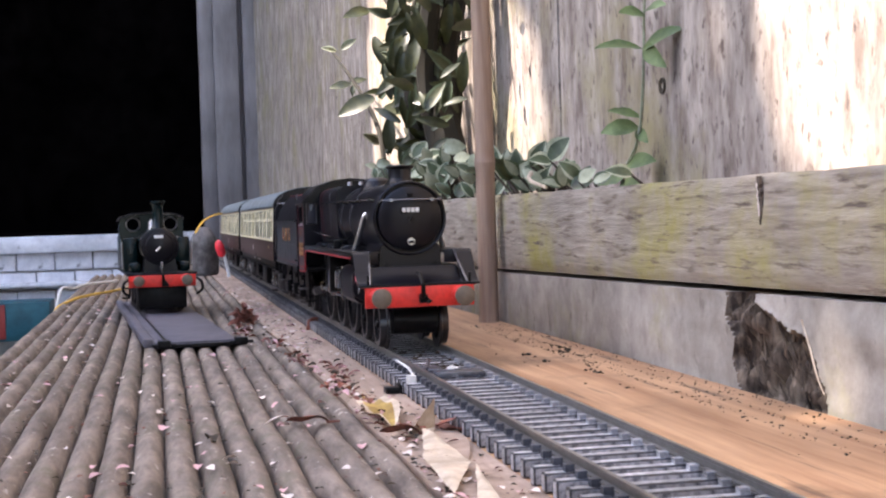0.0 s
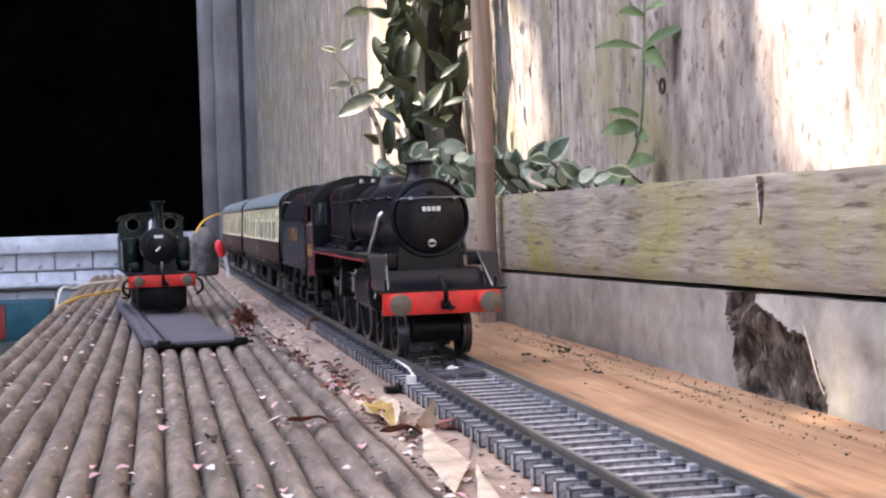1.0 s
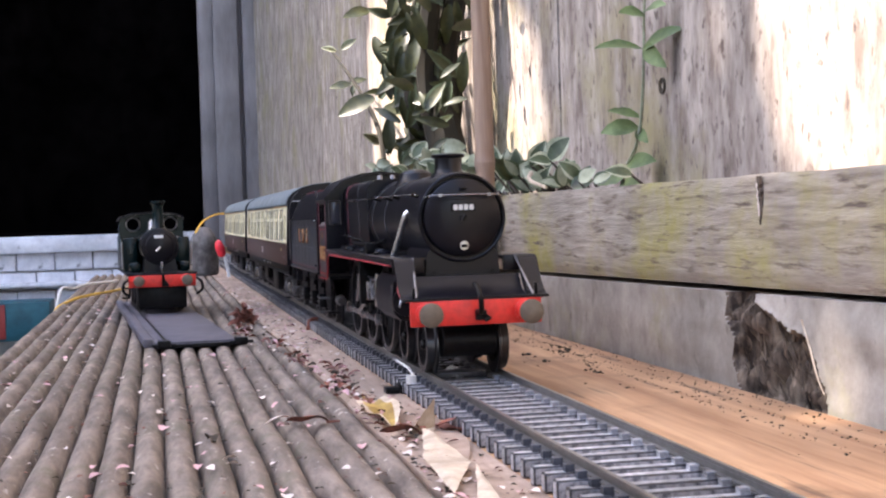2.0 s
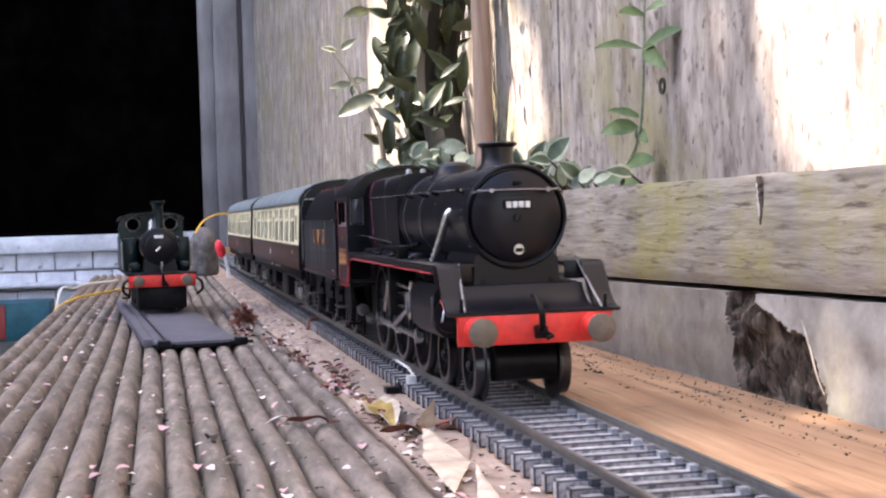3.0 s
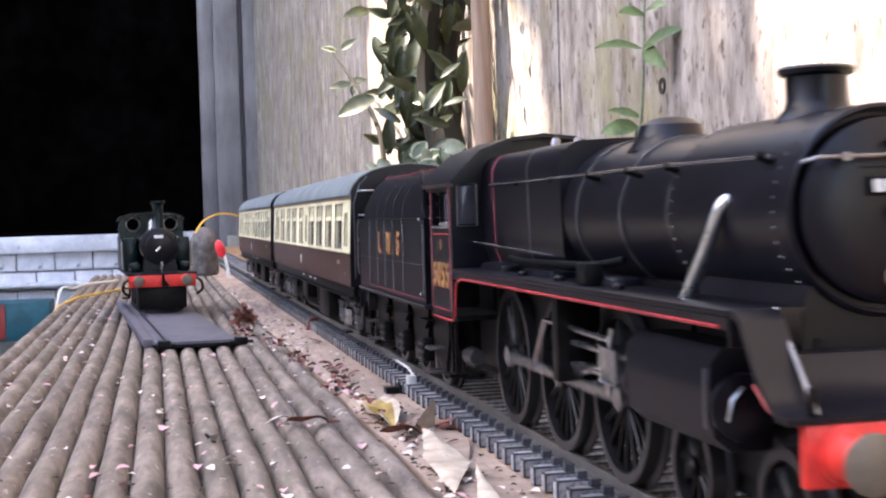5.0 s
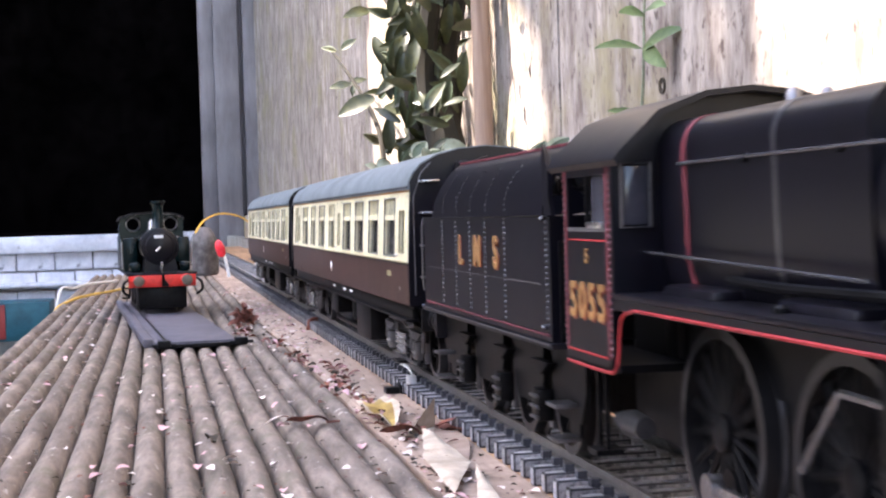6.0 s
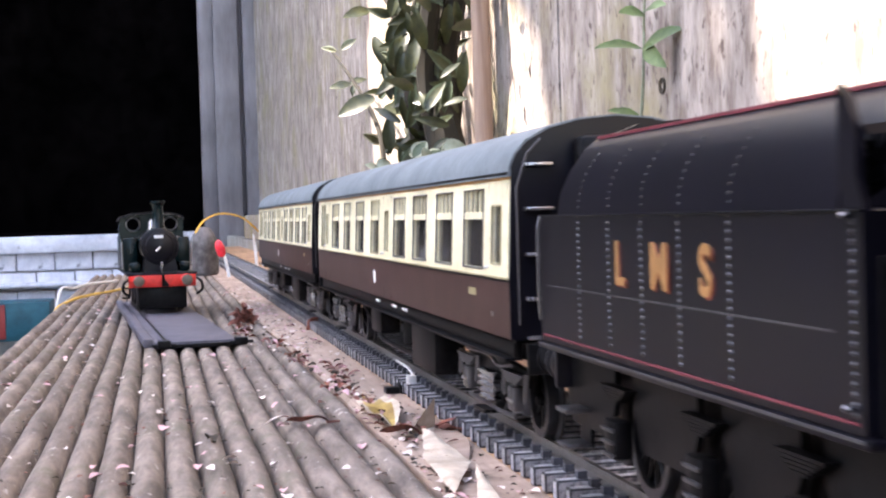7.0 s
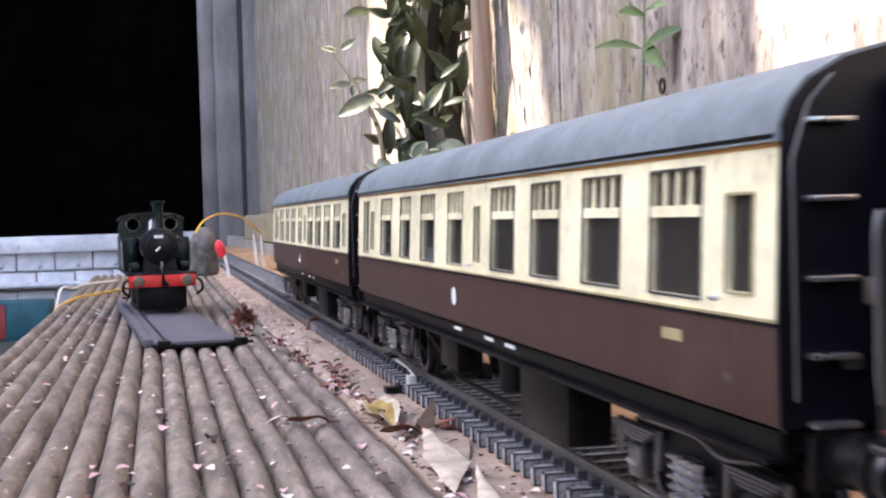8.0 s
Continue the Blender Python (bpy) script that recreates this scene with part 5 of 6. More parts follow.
# ---- leaves, petals and scraps lying about ----
def leaf_mesh(bm, place, way, up, length, width, curl=0.25, fold=0.25, mats=(0, 0), droop=0.0, n=7):
    """One leaf with a folded midrib, pointed tip and curled blade; mats: inner and margin material."""
    way, up = Vector(way).normalized(), Vector(up)
    side = way.cross(up).normalized()
    up = side.cross(way).normalized()
    rows = []
    for i in range(n + 1):
        t = i / n
        w = width * 0.5 * (math.sin(math.pi * min(t * 0.93 + 0.05, 1)) ** 0.8) * (1.15 - 0.35 * t)
        c = Vector(place) + way * (length * t) + up * (curl * length * (t - t * t) - droop * length * t * t)
        rows.append([bm.verts.new(c + side * (w * s) + up * (abs(s) * w * fold)) for s in (-1, -0.62, 0, 0.62, 1)])
    for a, b in zip(rows, rows[1:]):
        for k in range(4):
            f = bm.faces.new((a[k], a[k + 1], b[k + 1], b[k]))
            f.material_index = mats[1] if k in (0, 3) else mats[0]


def fallen(name, label, mat, place, turn, length, width, curl, fold, tilt=8, lift=0.6, shade=None, crease=1.0):
    bm = B()
    leaf_mesh(bm, (0, 0, 0), (1, 0, 0), (0, 0, 1), length, width, curl, fold, (0, 1 if shade else 0), n=12)
    for v in bm.verts:
        v.co.z += wobble(v.co, 4, crease)
    rod(bm, (-length * 0.25, 0, 0.3), (0.5, 0, 0.1), 0.25, 0.35, 5)
    ob = part(name, bm, [mat, shade] if shade else mat)
    low = min(v.co.z for v in ob.data.vertices)
    ob.matrix_basis = pose(place[0] * MM, place[1] * MM, (place[2] + lift) * MM - low, 0, 0, turn) @ pose(0, 0, 0, tilt, -tilt * 0.6, 0)
    return tagged(ob, label, "leaf", "fallen leaves")


def facet(bm, p, q, r, n=8, crease=0.5, bow=0.0):
    """A creased triangular flap of a dry leaf with corners p, q and r."""
    p, q, r = (Vector(v) for v in (p, q, r))
    rows = []
    for i in range(n + 1):
        row = []
        for j in range(i + 1):
            s, t = i / n, (j / i if i else 0)
            w = p + (q - p) * s * (1 - t) + (r - p) * s * t
            w.z += wobble(w * 1.3, 3, crease) * (0.3 + 0.7 * s) + bow * math.sin(math.pi * s) * math.sin(math.pi * t)
            w.x += wobble(w * 2.1, 5, 0.25)
            row.append(bm.verts.new(w))
        rows.append(row)
    for u, w in zip(rows, rows[1:]):
        for j in range(len(u)):
            bm.faces.new((u[j], w[j], w[j + 1]))
            if j + 1 < len(u):
                bm.faces.new((u[j], w[j + 1], u[j + 1]))


bm = B()
facet(bm, (-20.9, 266, TOP + 1.6), (-26.7, 234, TOP + 2.2), (-20.6, 224, TOP + 1.6), crease=0.4, bow=0.9)
facet(bm, (-28.6, 200, TOP + 1.4), (-20.6, 224, TOP + 1.6), (-27.8, 228, TOP + 2.0), crease=0.3, bow=0.6)
facet(bm, (-26.7, 234, TOP + 2.2), (-27.8, 228, TOP + 2.0), (-20.6, 224, TOP + 1.6), crease=0.2)
rod(bm, (-20.9, 266, TOP + 1.6), (-18.0, 271, TOP + 0.6), 0.2, 0.3, 5)
tagged(part("fallen_leaf", bm, M_TAN), "large creased pale tan dry leaf folded on the plank edge", "leaf", "fallen leaves")
bm = B()
facet(bm, (-20.4, 222, TOP + 1.8), (-25.2, 199, TOP + 0.4), (-22.0, 198, TOP + 0.6), crease=0.3, bow=0.5)
tagged(part("fallen_leaf", bm, M_TAN), "narrow torn tan leaf piece on the plank", "leaf", "fallen leaves")
bm = B()
facet(bm, (-18.6, 264, TOP + 7.2), (-24.3, 263, TOP + 0.3), (-18.4, 266, TOP + 1.2), crease=0.25, bow=0.4)
facet(bm, (-24.3, 263, TOP + 0.3), (-18.4, 266, TOP + 1.2), (-21.0, 255, TOP + 0.2), crease=0.3)
tagged(part("fallen_leaf", bm, M_TAN), "torn tan leaf standing up against the sleepers", "leaf", "fallen leaves")
fallen("fallen_leaf", "flat brown leaf lying by the sleepers", M_STRIP, (-16.6, 274, TOP), 266, 42, 6.5, 0.0, 0.1, 1, 0.0, crease=0.5)
fallen("fallen_leaf", "rolled rust-brown leaf behind the tan leaf", M_RUST, (-16.6, 272, TOP), 285, 20, 3.5, 0.05, 0.4, 2, 0.1)
fallen("fallen_leaf", "yellow dry leaf at the edge of the plank", M_YELLOW, (-24.5, 313, TOP), 268, 44, 8.5, 0.09, 0.3, 2, 0.1, M_TAN, crease=1.5)
fallen("fallen_leaf", "small rust-red dry leaf beside the track", M_RUST, (-11.5, 268, TOP), 190, 7, 3, 0.3, 0.5, 6, 0.8)
fallen("fallen_leaf", "rust-red shrivelled leaf on the deck", M_RUST, (-37, 284, TOP), 176, 9, 3.6, 0.35, 0.6, 5, 0.4)
fallen("fallen_leaf", "pale dry leaf scrap on the deck", M_PETAL_WHITE, (-44, 286, TOP), 176, 6, 2.6, 0.35, 0.6, 5, 0.4)
fallen("fallen_leaf", "dry brown leaf scrap by the plank", M_RUST, (-22, 262, TOP), 160, 8, 5, 0.35, 0.6, 5, 0.4)
fallen("fallen_leaf", "small dark dry leaf on the deck", M_STEM, (-61, 268, TOP), 100, 5, 2.6, 0.35, 0.6, 5, 0.2)

def crumb(bm, p, s):
    """An irregular grain, flattened."""
    k = Vector((rng.uniform(0.6, 1.5), rng.uniform(0.7, 2.0), rng.uniform(0.35, 0.8))) * s
    for v in bmesh.ops.create_icosphere(bm, subdivisions=1, radius=1.0)["verts"]:
        v.co = Vector(p) + Vector((v.co.x * k.x, v.co.y * k.y, (v.co.z + 0.7) * k.z)) * rng.uniform(0.75, 1.15)


# clump of dark red dried petals
bm = B()
for i in range(60):
    a, e = rng.random() * 6.28, rng.uniform(-0.2, 1.3)
    o = Vector((math.cos(a) * math.cos(e), math.sin(a) * math.cos(e), max(math.sin(e), 0)))
    p = Vector((-36.5, 572, TOP + 0.5)) + Vector((o.x * 4, o.y * 5, o.z * 6)) * rng.uniform(0.3, 1)
    leaf_mesh(bm, p, o + Vector((rng.uniform(-0.6, 0.6), rng.uniform(-0.6, 0.6), rng.uniform(-0.5, 0.3))), (0.2, -0.5, 1), rng.uniform(2.5, 4.5), rng.uniform(1.8, 3), 0.5, 0.5, (0, 0), n=4)
tagged(part("petal_clump", bm, M_RUST), "clump of dark red dried petals on the deck", "petals", kind="stuff")

# drifts of shrivelled petals along the plank edge
for px, py, count, spread in ((-24, 372, 34, 14), (-27, 335, 30, 10), (-30, 415, 26, 18), (-33, 470, 22, 22), (-39, 530, 30, 14), (-36, 600, 24, 30), (-25.5, 285, 16, 9), (-24.5, 268, 8, 6), (-25.5, 222, 6, 8)):
    for mat, share in ((M_RUST, 0.45), (M_STEM, 0.25), (M_PETAL, 0.3)):
        bm = B()
        for i in range(int(count * share)):
            a = rng.random() * 6.28
            s = rng.uniform(1.3, 3.4)
            leaf_mesh(bm, (px + rng.gauss(0, 1.7), py + rng.gauss(0, spread), TOP + 0.2 + rng.random() * 0.8), (math.cos(a), math.sin(a), rng.uniform(0, 0.5)), (rng.uniform(-0.5, 0.5), 0.2, 1), s, s * 0.6, 0.5, 0.6, (0, 0), n=4)
        tagged(part("petal_drift", bm, mat), "shrivelled %s petals along the plank edge" % ("brown" if mat is M_RUST else "dark" if mat is M_STEM else "pink"), "petals", kind="stuff")

# scattered petals and grit
for mat, label, count, size in ((M_PETAL, "scattered faded pink petals on the deck", 200, 2.6), (M_PETAL_WHITE, "scattered pale petal scraps on the deck", 260, 2.1), (M_RUST, "scattered brown leaf crumbs on the deck", 300, 1.1), (M_STEM, "dark crumbs lying in the deck grooves", 700, 1.3)):
    bm = B()
    for i in range(count):
        y = 190 + 700 * rng.random() ** 1.5
        x = -27 - rng.random() * 94 if rng.random() < 0.62 else -16 - rng.random() * 15
        if -90 < x < -40 and y > 455:
            continue
        if x < -29 and rng.random() < (0.95 if mat is M_STEM else 0.6):
            x = -124.5 + 6.02 * round((x + 124.5) / 6.02) + rng.uniform(-0.7, 0.7)
        a = rng.random() * 6.28
        s = size * rng.uniform(0.5, 1.3)
        leaf_mesh(bm, (x, y, TOP + (0.25 if x > -29 or abs((x + 124.5) / 6.02 - round((x + 124.5) / 6.02)) > 0.2 else -0.9)), (math.cos(a), math.sin(a), 0.1), (rng.uniform(-0.3, 0.3), rng.uniform(-0.3, 0.3), 1), s, s * rng.uniform(0.5, 0.95), 0.3, 0.35, (0, 0), n=4)
    tagged(part("litter", bm, mat), label, "litter", kind="stuff")

bm = B()
for i in range(520):
    # fine grit in two lines along the plank, with a few larger crumbs
    y = 215 + rng.random() * 300
    line = rng.random()
    x = rng.gauss(46.5, 0.9) if line < 0.35 else rng.gauss(51.5, 1.0) if line < 0.6 else rng.gauss(57.5, 1.6) if line < 0.93 else rng.uniform(24, 60)
    if y < 330 and line < 0.35:
        x -= (330 - y) * 0.02
    crumb(bm, (min(x, 60.5), y, TOP), rng.uniform(0.12, 0.34))
for x, y, s in ((37, 398, 1.0), (36.6, 381, 0.9), (50.9, 409, 1.2), (49, 400, 0.9), (52, 420, 1.1), (40.5, 348, 1.0), (41.5, 352, 0.7), (39, 317, 0.6), (47, 372, 0.7), (44, 366, 0.6), (50, 388, 0.8)):
    for k in range(4):
        crumb(bm, (x + rng.gauss(0, 0.8), y + rng.gauss(0, 2.2), TOP), s * rng.uniform(0.4, 0.8))
for i in range(40):
    y, s = 345 + rng.random() * 60, rng.uniform(0.5, 1.2)
    crumb(bm, (rng.uniform(-4, 7), y, -2.1), s * 0.6)
tagged(part("litter", bm, M_STEM), "dark crumbs of bark and soil along the plank", "litter", kind="stuff")

bm = B()
box(bm, -13.6, -11.4, 322, 324.5, -4.6, -0.6, 0.3)
tube(bm, [(-11.8, 324, -0.9), (-10.9, 336, -0.3), (-10.4, 356, -0.4)], 0.35, 6)
tagged(part("rail_clip", bm, M_WHITE), "white plastic feed clip pushed into the track", "clip")
bm = B()
box(bm, -18.0, -14.6, 327, 331, TOP + 0.1, TOP + 1.7, 0.4)
box(bm, -14.7, -11.0, 326, 332, TOP + 0.1, TOP + 2.3, 0.4)
tagged(part("track_joiner", bm, M_FRAME), "black plastic track joint block beside the rail", "track joint")
bm = B()
box(bm, -5.5, 6.4, 326, 333, -2.4, -0.8, 0.5)
box(bm, -6.6, -2.6, 333, 341, -2.4, -0.5, 0.6)
tube(bm, [(-6.4, 334, -0.6), (-4.6, 342, 0.9)], 0.5, 6)
for k in range(14):
    crumb(bm, (rng.uniform(-6, 6), rng.uniform(324, 346), -2.3), rng.uniform(0.5, 1.3))
tagged(part("track_feed", bm, M_SLEEPER), "dark moulded feed piece lying between the rails", "track part")
bm = B()
for k in range(6):
    crumb(bm, (rng.uniform(-2, 1), rng.uniform(333, 337), -0.9), rng.uniform(0.5, 0.9))
tagged(part("plaster_crumb", bm, M_WHITE), "pale crumbs on the feed piece", "crumbs", kind="stuff")
bm = B()
tube(bm, smooth_path([(-15, 530, TOP + 0.4), (-14, 533, TOP + 3.2), (-11, 536, TOP + 3.8), (-9, 538, TOP + 1.5)]), 0.7, 8)
tagged(part("wire_loop", bm, M_RUST), "small brown wire loop beside the rail", "wire")

# ---- power clips and cable at the far end ----
clip = thing("power_clip", "red-sleeved clip on a white stem", "clip", "power clips")
part("sleeve", lathe(B(), [(0, 1.6), (2, 3.2), (8, 3.6), (12, 2.4), (13, 1.0)], (-22.5, 1060, 10), (-0.25, 0, 1), 14), M_CLIP_RED, clip, "red plastic sleeve")
part("jaw", tube(B(), [(-21.5, 1060, 12), (-19, 1060, 2), (-18, 1060, TOP)], 1.2), M_WHITE, clip)
clip2 = thing("power_clip", "white plastic clip with two legs", "clip", "power clips")
for dx in (0, 6):
    part("jaw", tube(B(), smooth_path([(19 + dx, 1290, TOP), (18 + dx, 1290, 10), (16.5 + dx * 1.2, 1290, 24)]), 1.5, 8, 0.9), M_WHITE, clip2)
bm = B()
tube(bm, smooth_path([(-42, 1060, 29), (-34, 1090, 38), (-18, 1150, 43), (4, 1230, 39), (24, 1290, 24)], 8), 0.8, 8)
tagged(part("cable", bm, M_CABLE), "thin yellow cable arching over the track", "cable")
bm = B()
tube(bm, smooth_path([(-66, 1060, TOP + 0.5), (-96, 900, TOP + 1), (-118, 800, TOP + 1), (-127, 760, -14), (-132, 740, -60), (-134, 740, FLOOR + 1)], 8), 0.8, 8)
tagged(part("cable", bm, M_CABLE), "yellow cable running along the deck edge", "cable")
bm = B()
tube(bm, smooth_path([(-100, 1060, TOP + 0.5), (-124, 960, TOP + 1), (-136, 930, -20), (-140, 930, FLOOR + 1)], 8), 0.9, 8)
tagged(part("cable", bm, M_WHITE), "white cable hanging over the deck edge", "cable")
bm = B()
lathe(bm, [(0, 9), (2, 10.5), (24, 10), (30, 9.5), (34, 8), (38, 5)], (-34, 1120, TOP), (0, 0, 1), 20)
for v in bm.verts:
    v.co.x += wobble(v.co, 9, 1.6)
    v.co.z += wobble(v.co, 11, 1.0) if v.co.z > 0 else 0
tagged(part("stone", bm, M_GREY_BLOCK), "rough grey stone at the end of the deck", "stone")

# ---- card box on the paving ----
card = thing("card_box", "teal cardboard box with a red printed panel on the paving", "box")
part("carton", box(B(), -520, -262, 2560, 2680, FLOOR, -97, 2), M_TEAL, card)
part("red_panel", box(B(), -520, -338, 2557.5, 2559.9, FLOOR + 4, -100, 0.5), M_BOX_RED, card)
for x0, x1 in ((-395, -380), (-372, -356)):
    part("print_bar", box(B(), x0, x1, 2556.4, 2557.4, -140, -120, 0.3), M_WHITE, card)


# ---- plants ----
def stem(bm, pts, r, r_end):
    tube(bm, smooth_path(pts, 5), r, 7, r_end)


LEAF_MATS = [M_LEAF, M_LEAF_PALE, M_LEAF_DARK]


def climber():
    """The old climber: gnarled stems coloured shade-dark, with pale-edged leaves."""
    plant = thing("climbing_shrub", "climbing shrub with pale-edged green leaves and dark stems", "shrub")
    bm = B()
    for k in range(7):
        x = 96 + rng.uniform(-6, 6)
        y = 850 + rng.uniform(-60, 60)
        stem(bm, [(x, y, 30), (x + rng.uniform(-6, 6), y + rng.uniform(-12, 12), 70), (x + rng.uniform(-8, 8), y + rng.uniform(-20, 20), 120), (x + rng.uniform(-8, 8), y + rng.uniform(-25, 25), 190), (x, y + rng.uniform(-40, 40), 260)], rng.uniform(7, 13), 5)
    part("trunk", bm, M_TRUNK, plant, "gnarled stems, leaf shade put into their dark colour")
    bm = B()
    stem(bm, [(88, 960, 36), (90, 989, 91), (91, 1060, 125), (92, 1110, 140), (92, 1230, 178), (92, 1275, 190)], 2.2, 1.0)
    stem(bm, [(92, 900, 120), (90, 905, 156), (90, 950, 186), (88, 1020, 200)], 2.6, 1.2)
    stem(bm, [(90, 860, 100), (86, 880, 150), (84, 900, 200)], 2.0, 1.0)
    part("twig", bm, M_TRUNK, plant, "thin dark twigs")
    bm = B()
    # single leaves out along the twigs
    for y, z, wx, wz, L in ((1205, 183, 0.8, 0.6, 16), (1210, 182, -0.9, 0.3, 14), (1150, 148, 1, 0.3, 15), (1145, 147, -1, -0.1, 18), (1140, 146, -0.2, -1, 10), (1010, 124, -1, -0.4, 30),
                            (1000, 122, 0.3, 0.9, 18), (985, 112, 1, 0.1, 24), (940, 112, 0.8, 0.2, 22), (900, 118, 0.9, -0.2, 20), (870, 132, -0.8, 0.5, 18), (1000, 90, -0.6, 0.3, 16),
                            (1012, 188, -1, -0.2, 22), (985, 92, 0.7, -0.4, 16), (930, 172, 0.4, -0.8, 20), (905, 150, 0.8, 0.8, 26), (895, 140, -0.9, -0.5, 20)):
        leaf_mesh(bm, (90 + rng.uniform(-3, 3), y, z), (wx, rng.uniform(-0.4, 0.2), wz), (-0.3, -0.9, rng.uniform(0.2, 0.8)), L, L * 0.48, 0.1, 0.25, (rng.choice((0, 2, 2)), rng.choice((0, 2, 2, 1))), 0.12)
    # the dense middle, its shade put into mostly dark leaf colours
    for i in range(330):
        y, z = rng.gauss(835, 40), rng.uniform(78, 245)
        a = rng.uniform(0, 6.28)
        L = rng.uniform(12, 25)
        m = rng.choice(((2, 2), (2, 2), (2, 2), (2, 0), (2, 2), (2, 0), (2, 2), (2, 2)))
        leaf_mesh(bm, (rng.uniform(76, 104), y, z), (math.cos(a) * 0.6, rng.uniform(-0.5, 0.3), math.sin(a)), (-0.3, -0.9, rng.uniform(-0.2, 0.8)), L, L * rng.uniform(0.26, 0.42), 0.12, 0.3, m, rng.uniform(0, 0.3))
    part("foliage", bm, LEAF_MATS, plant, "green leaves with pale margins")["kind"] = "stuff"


def low_leaves():
    """Low variegated plants that lean over the top of the boards."""
    for k, (yc, n) in enumerate(((800, 30), (715, 30), (625, 26), (550, 24), (490, 12), (900, 22))):
        plant = thing("variegated_plant", "low plant with broad pale-edged green leaves behind the boards", "plant", "plants behind the boards")
        bm = B()
        bs = B()
        for i in range(n):
            y, z = yc + rng.gauss(0, 26), rng.uniform(44, 58 + (yc > 650) * 12 if k != 4 else 52)
            a = rng.uniform(0.1, 3.04)
            d = Vector((math.cos(a), rng.uniform(-0.5, 0.1), 0.1 + math.sin(a) * 0.8))
            L = rng.uniform(7.5, 12) if k < 4 else rng.uniform(7, 10)
            p = Vector((rng.uniform(70, 84), y, z))
            stem(bs, [(p.x + 12, yc + (y - yc) * 0.4, 35), (p.x + 5, y, z - 6), tuple(p)], 0.7, 0.4)
            m = rng.choice(((0, 1), (0, 1), (1, 1), (1, 0), (0, 1), (2, 0)))
            leaf_mesh(bm, p, d, (-0.3, -0.9, rng.uniform(0.2, 1.0)), L, L * rng.uniform(0.6, 0.8), 0.12, 0.25, m, rng.uniform(0.0, 0.35))
        part("stem", bs, M_STEM, plant)["kind"] = "stuff"
        part("foliage", bm, LEAF_MATS, plant)["kind"] = "stuff"


def seedling():
    plant = thing("nettle_seedling", "single upright seedling with toothed leaves against the fence", "plant")
    bm = B()
    stem(bm, [(116, 548, 38), (119, 544, 54), (121, 535, 64), (121, 528, 80), (120, 522, 99), (120, 521, 112), (120, 519, 122)], 0.8, 0.5)
    part("stem", bm, M_LEAF_PALE, plant, "pale green stem")
    bm = B()
    # place, way, length, width and facing of each leaf
    for p, w, L, wd, up in (((120, 523, 100), (-0.95, -0.1, 0.12), 20, 9, (-0.1, -0.5, 0.9)), ((120, 522, 100), (0.30, -0.55, 0.25), 20, 9, (-0.4, -0.6, 0.7)),
                            ((120, 521, 101), (0.15, -0.75, -0.55), 16, 7, (-0.9, -0.3, 0.3)), ((120, 520, 113), (-0.8, -0.3, 0.1), 12, 8, (-0.2, -0.7, 0.7)),
                            ((120, 520, 114), (0.2, -0.8, 0.15), 13, 8, (-0.4, -0.6, 0.7)), ((120, 519, 120), (-0.5, -0.6, 0.3), 9, 6, (-0.2, -0.8, 0.6)),
                            ((121, 532, 74), (-0.9, 0.1, 0.28), 13, 6, (-0.2, -0.6, 0.8)), ((121, 534, 70), (-0.95, 0.1, -0.05), 15, 9, (-0.3, -0.7, 0.6)),
                            ((121, 535, 69), (0.1, -0.6, -0.4), 9, 5, (-0.8, -0.4, 0.4)), ((119, 544, 55), (0.2, -0.9, 0.1), 20, 9, (-0.6, -0.5, 0.6)),
                            ((119, 545, 52), (-0.8, 0.2, -0.3), 12, 7, (-0.3, -0.8, 0.5)), ((118, 546, 48), (0.1, -0.8, -0.2), 18, 9, (-0.7, -0.5, 0.5))):
        leaf_mesh(bm, p, w, up, L, wd, 0.12, 0.2, (0, 0), 0.12, n=9)
    for v in bm.verts:
        v.co += Vector((0, wobble(v.co * 2, 2, 0.5), wobble(v.co * 2 + Vector((5, 0, 0)), 2, 0.5)))
    part("leaves", bm, [M_SEEDLING], plant)["kind"] = "stuff"


climber()
low_leaves()
seedling()
bm = B()
tube(bm, smooth_path([(70, 512, 52), (66, 500, 49), (63.5, 470, 45.6)]), 0.9, 6, 0.6)
tagged(part("straw", bm, M_TAN), "pale dry straw lying on the board top", "straw")
bm = B()
lathe(bm, [(0, 3.6), (0.9, 3.2), (0.7, 1.9), (0.1, 1.2)], (130.4, 529, 86), (-1, 0, 0), 14)
tagged(part("knot", bm, M_STEM), "dark round knot in the fence board", "knot")


# ---- overhanging tree out of view, its gaps set to dapple the sunlight ----
def sunny(p):
    """Whether the gap in the crown lets the sun through to where a ray from p lands."""
    d = -SUN_WAY
    q = p + d * ((130 - p.x) / d.x)
    jit = noise.noise(q / 45.0) * 60 + noise.noise(q / 16.0) * 22
    if q.z > 44:
        y, z = q.y + jit, q.z + jit * 0.4
        return 672 < q.y + jit * 0.35 < 1340 or (y < 466 and z > 56) or (y < 400)
    q = p + d * ((TOP - p.z) / d.z)
    if q.x > 62:
        q = p + d * ((62 - p.x) / d.x)
        return q.y + jit < 272 and q.z > 12
    y = q.y + jit * 0.6
    return (q.x > 22 and 100 < y < 275) or (q.x > 30 and noise.noise(q / 34.0) > 0.2)


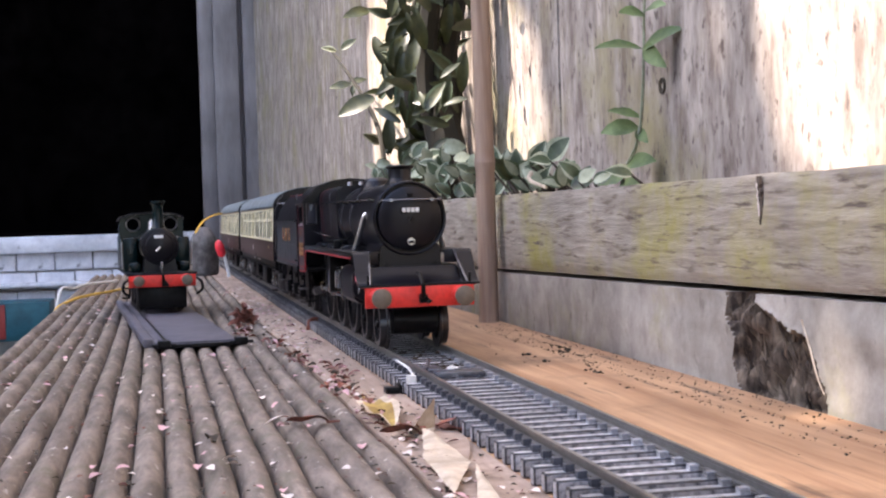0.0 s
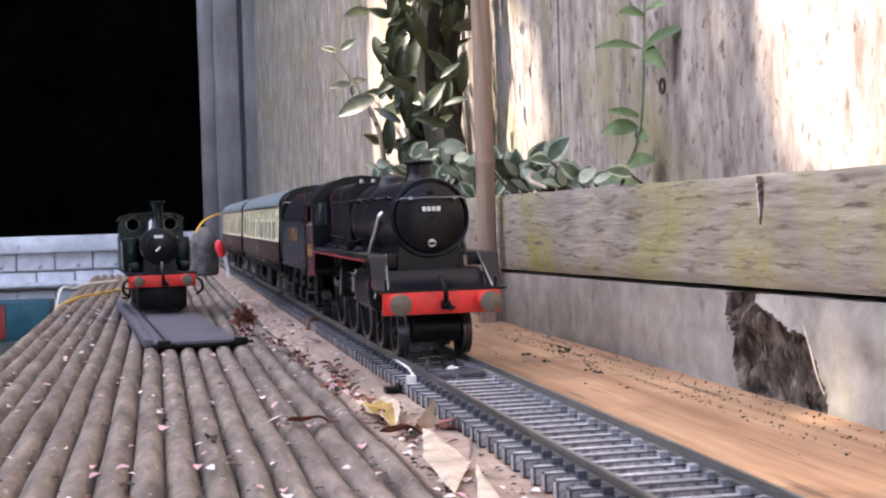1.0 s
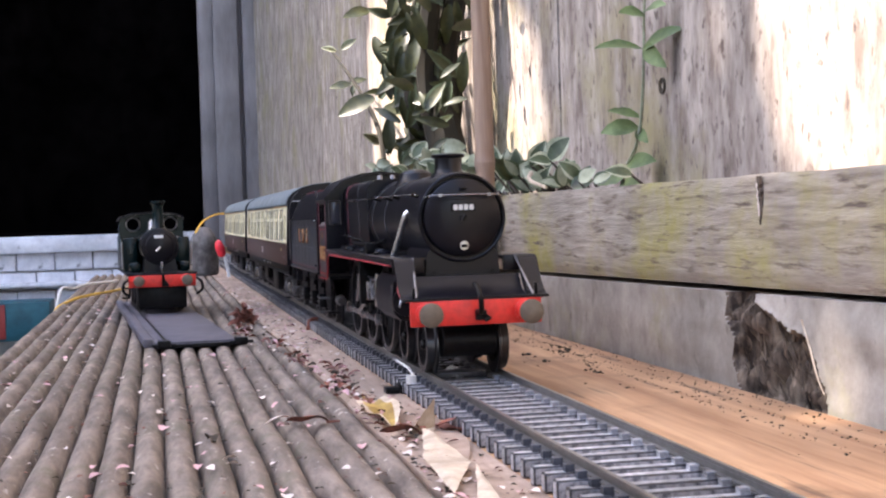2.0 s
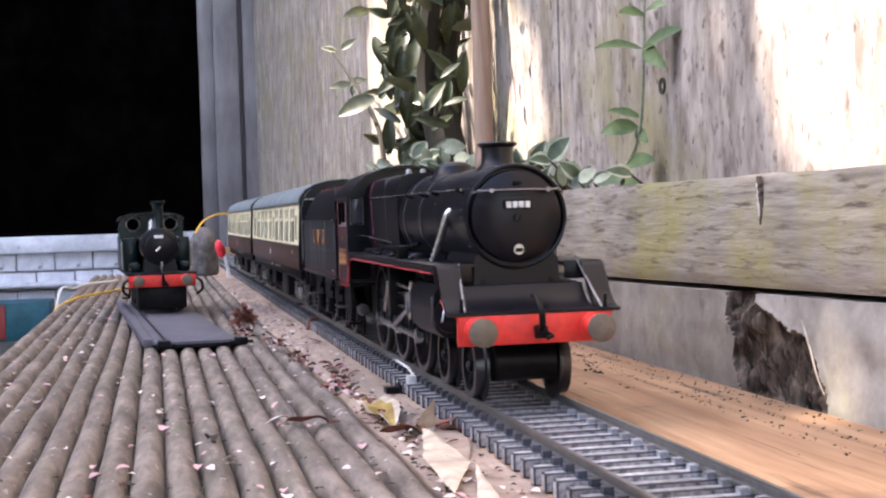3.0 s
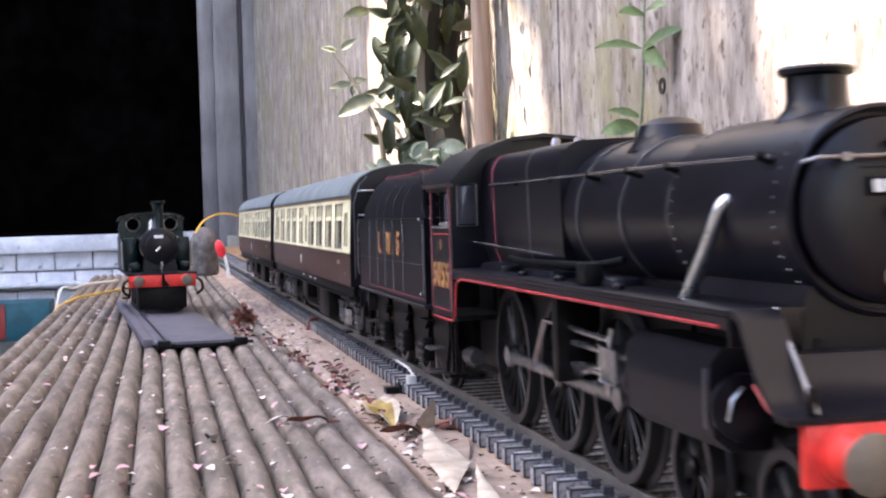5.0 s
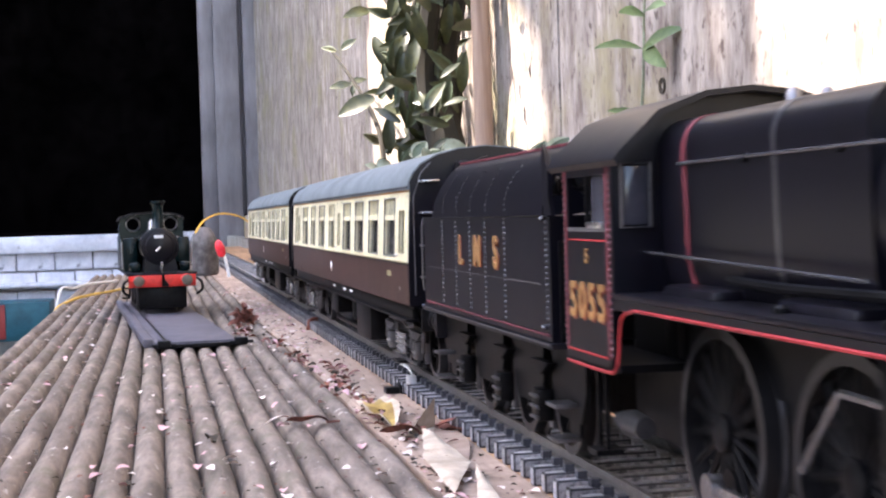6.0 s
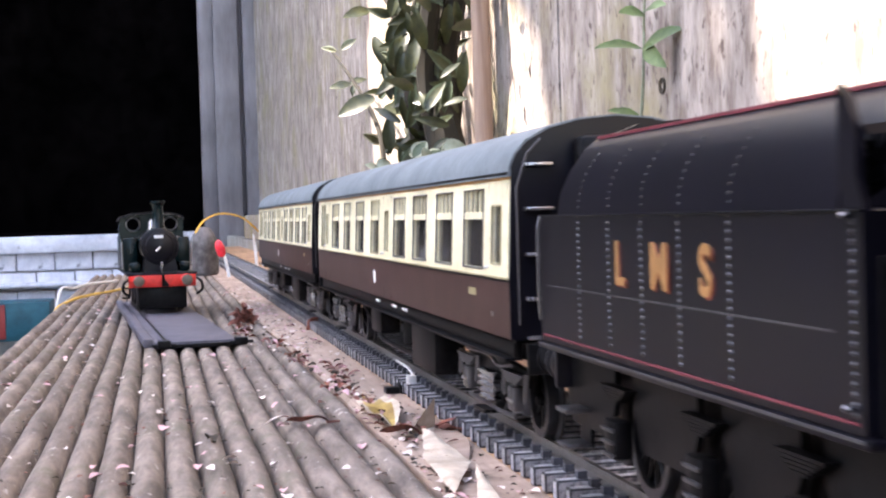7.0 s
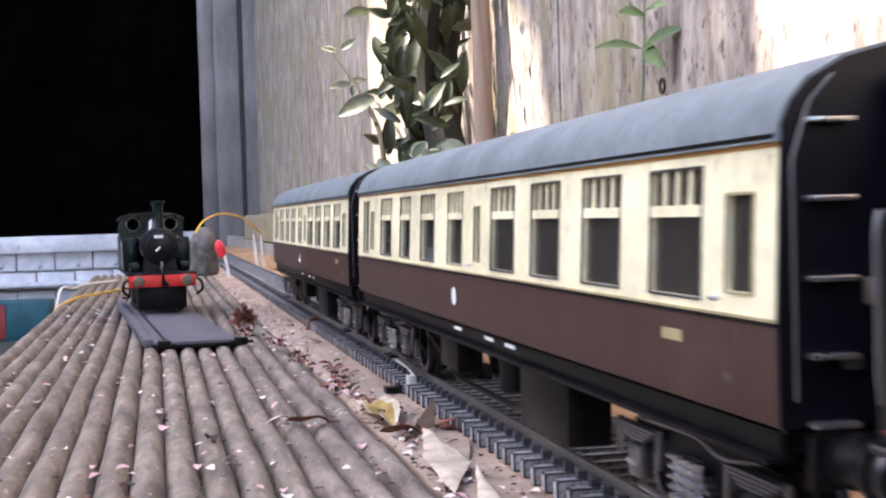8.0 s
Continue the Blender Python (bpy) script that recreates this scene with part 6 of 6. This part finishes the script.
def shade_tree():
    rng = random.Random(11)
    tree = thing("overhanging_tree", "leafy garden tree out of view, placed to dapple the deck and fence", "tree")
    bm = B()
    stem(bm, [(-2300, -900, FLOOR), (-2280, -850, 500), (-2180, -700, 1100), (-2000, -500, 1600)], 80, 45)
    part("trunk", bm, M_STEM, tree)
    bm = B()
    for k in range(9):
        e = Vector((rng.uniform(-1400, -900), -900 + k * 330, rng.uniform(1500, 1900)))
        stem(bm, [(-2030, -540, 1560), tuple(Vector((-2030, -540, 1560)).lerp(e, 0.5) + Vector((0, 0, 110))), tuple(e)], 26, 6)
    part("limbs", bm, M_STEM, tree)
    bm = B()
    for i in range(16000):
        # land on the shaded area, then step back along the sunlight into the crown
        foot = Vector((rng.uniform(-260, 130), rng.uniform(-200, 3000), rng.uniform(-10, 620) if rng.random() < 0.62 else TOP))
        if foot.z > 44:
            foot.x = 130
        if i % 7 == 1:
            foot = Vector((130, rng.uniform(1340, 2700), rng.uniform(0, 700)))
        if i % 12 == 0:
            foot = Vector((rng.uniform(-40, 130), 2740, rng.uniform(-20, 700)))
        p = foot + SUN_WAY * rng.uniform(2000, 2400)
        if sunny(p) or (foot.x < 62 and rng.random() < 0.12):
            continue
        a = rng.uniform(0, 6.28)
        L = rng.uniform(46, 84)
        leaf_mesh(bm, p, (math.cos(a), math.sin(a), rng.uniform(-0.5, 0.2)), (rng.uniform(-0.6, 0.2), rng.uniform(-0.5, 0.2), 1), L, L * 0.6, 0.1, 0.2, (0, 0), 0.2, n=3)
    part("crown", bm, M_CROWN, tree, "broken crown of green leaves")["kind"] = "stuff"


shade_tree()


# ---- what moves ----
PLACES = [(0.0, 375.3), (0.5, 361.2), (1.0, 345.3), (1.5, 326.8), (2.0, 306.4), (2.5, 282.7), (3.0, 256.3), (3.5, 225.2), (4.0, 190.8), (4.5, 155.0), (5.0, 112.6),
          (5.5, 67.6), (6.0, 20.6), (6.5, -20.8), (7.0, -66.4), (7.5, -110.2), (8.0, -160.3)]


def train_at(t):
    """Where the buffer beam stands, in millimetres, at t seconds."""
    i = min(int(t / 0.5), len(PLACES) - 2)
    s = [p[1] for p in PLACES]
    s = [2 * s[0] - s[1]] + s + [2 * s[-1] - s[-2]]
    a, b, c, d = s[i:i + 4]
    u = t / 0.5 - i
    return 0.5 * (2 * b + (c - a) * u + (2 * a - 5 * b + 4 * c - d) * u * u + (3 * b - a - 3 * c + d) * u ** 3)


def motions():
    steps = [k * 2 / FPS for k in range(int(8.0 * FPS / 2) + 1)]
    for ob, behind in ((loco, 0), (tender, 0), (coach_a, 272.6), (coach_b, 549.4)):
        walk(ob, [(t, pose(0, (train_at(t) + behind) * MM, 0)) for t in steps])
    start = train_at(0)
    for w, r, c in WHEELS:
        walk(w, [(t, pose(c.x, c.y, c.z, math.degrees((start - train_at(t)) / r))) for t in steps])
    for k, ob in enumerate(RODS):
        rows = []
        for t in steps:
            a = (start - train_at(t)) / 12.0
            if k % 2 == 0:
                m = pose(0, 6 * MM * math.cos(a), 6 * MM * math.sin(a))
            else:
                m = pose(0, (64 + 6 * math.cos(a)) * MM, 17 * MM, math.degrees(math.asin(6 * math.sin(a) / 30))) @ pose(0, -64 * MM, -17 * MM)
            rows.append((t, m))
        walk(ob, rows)


motions()
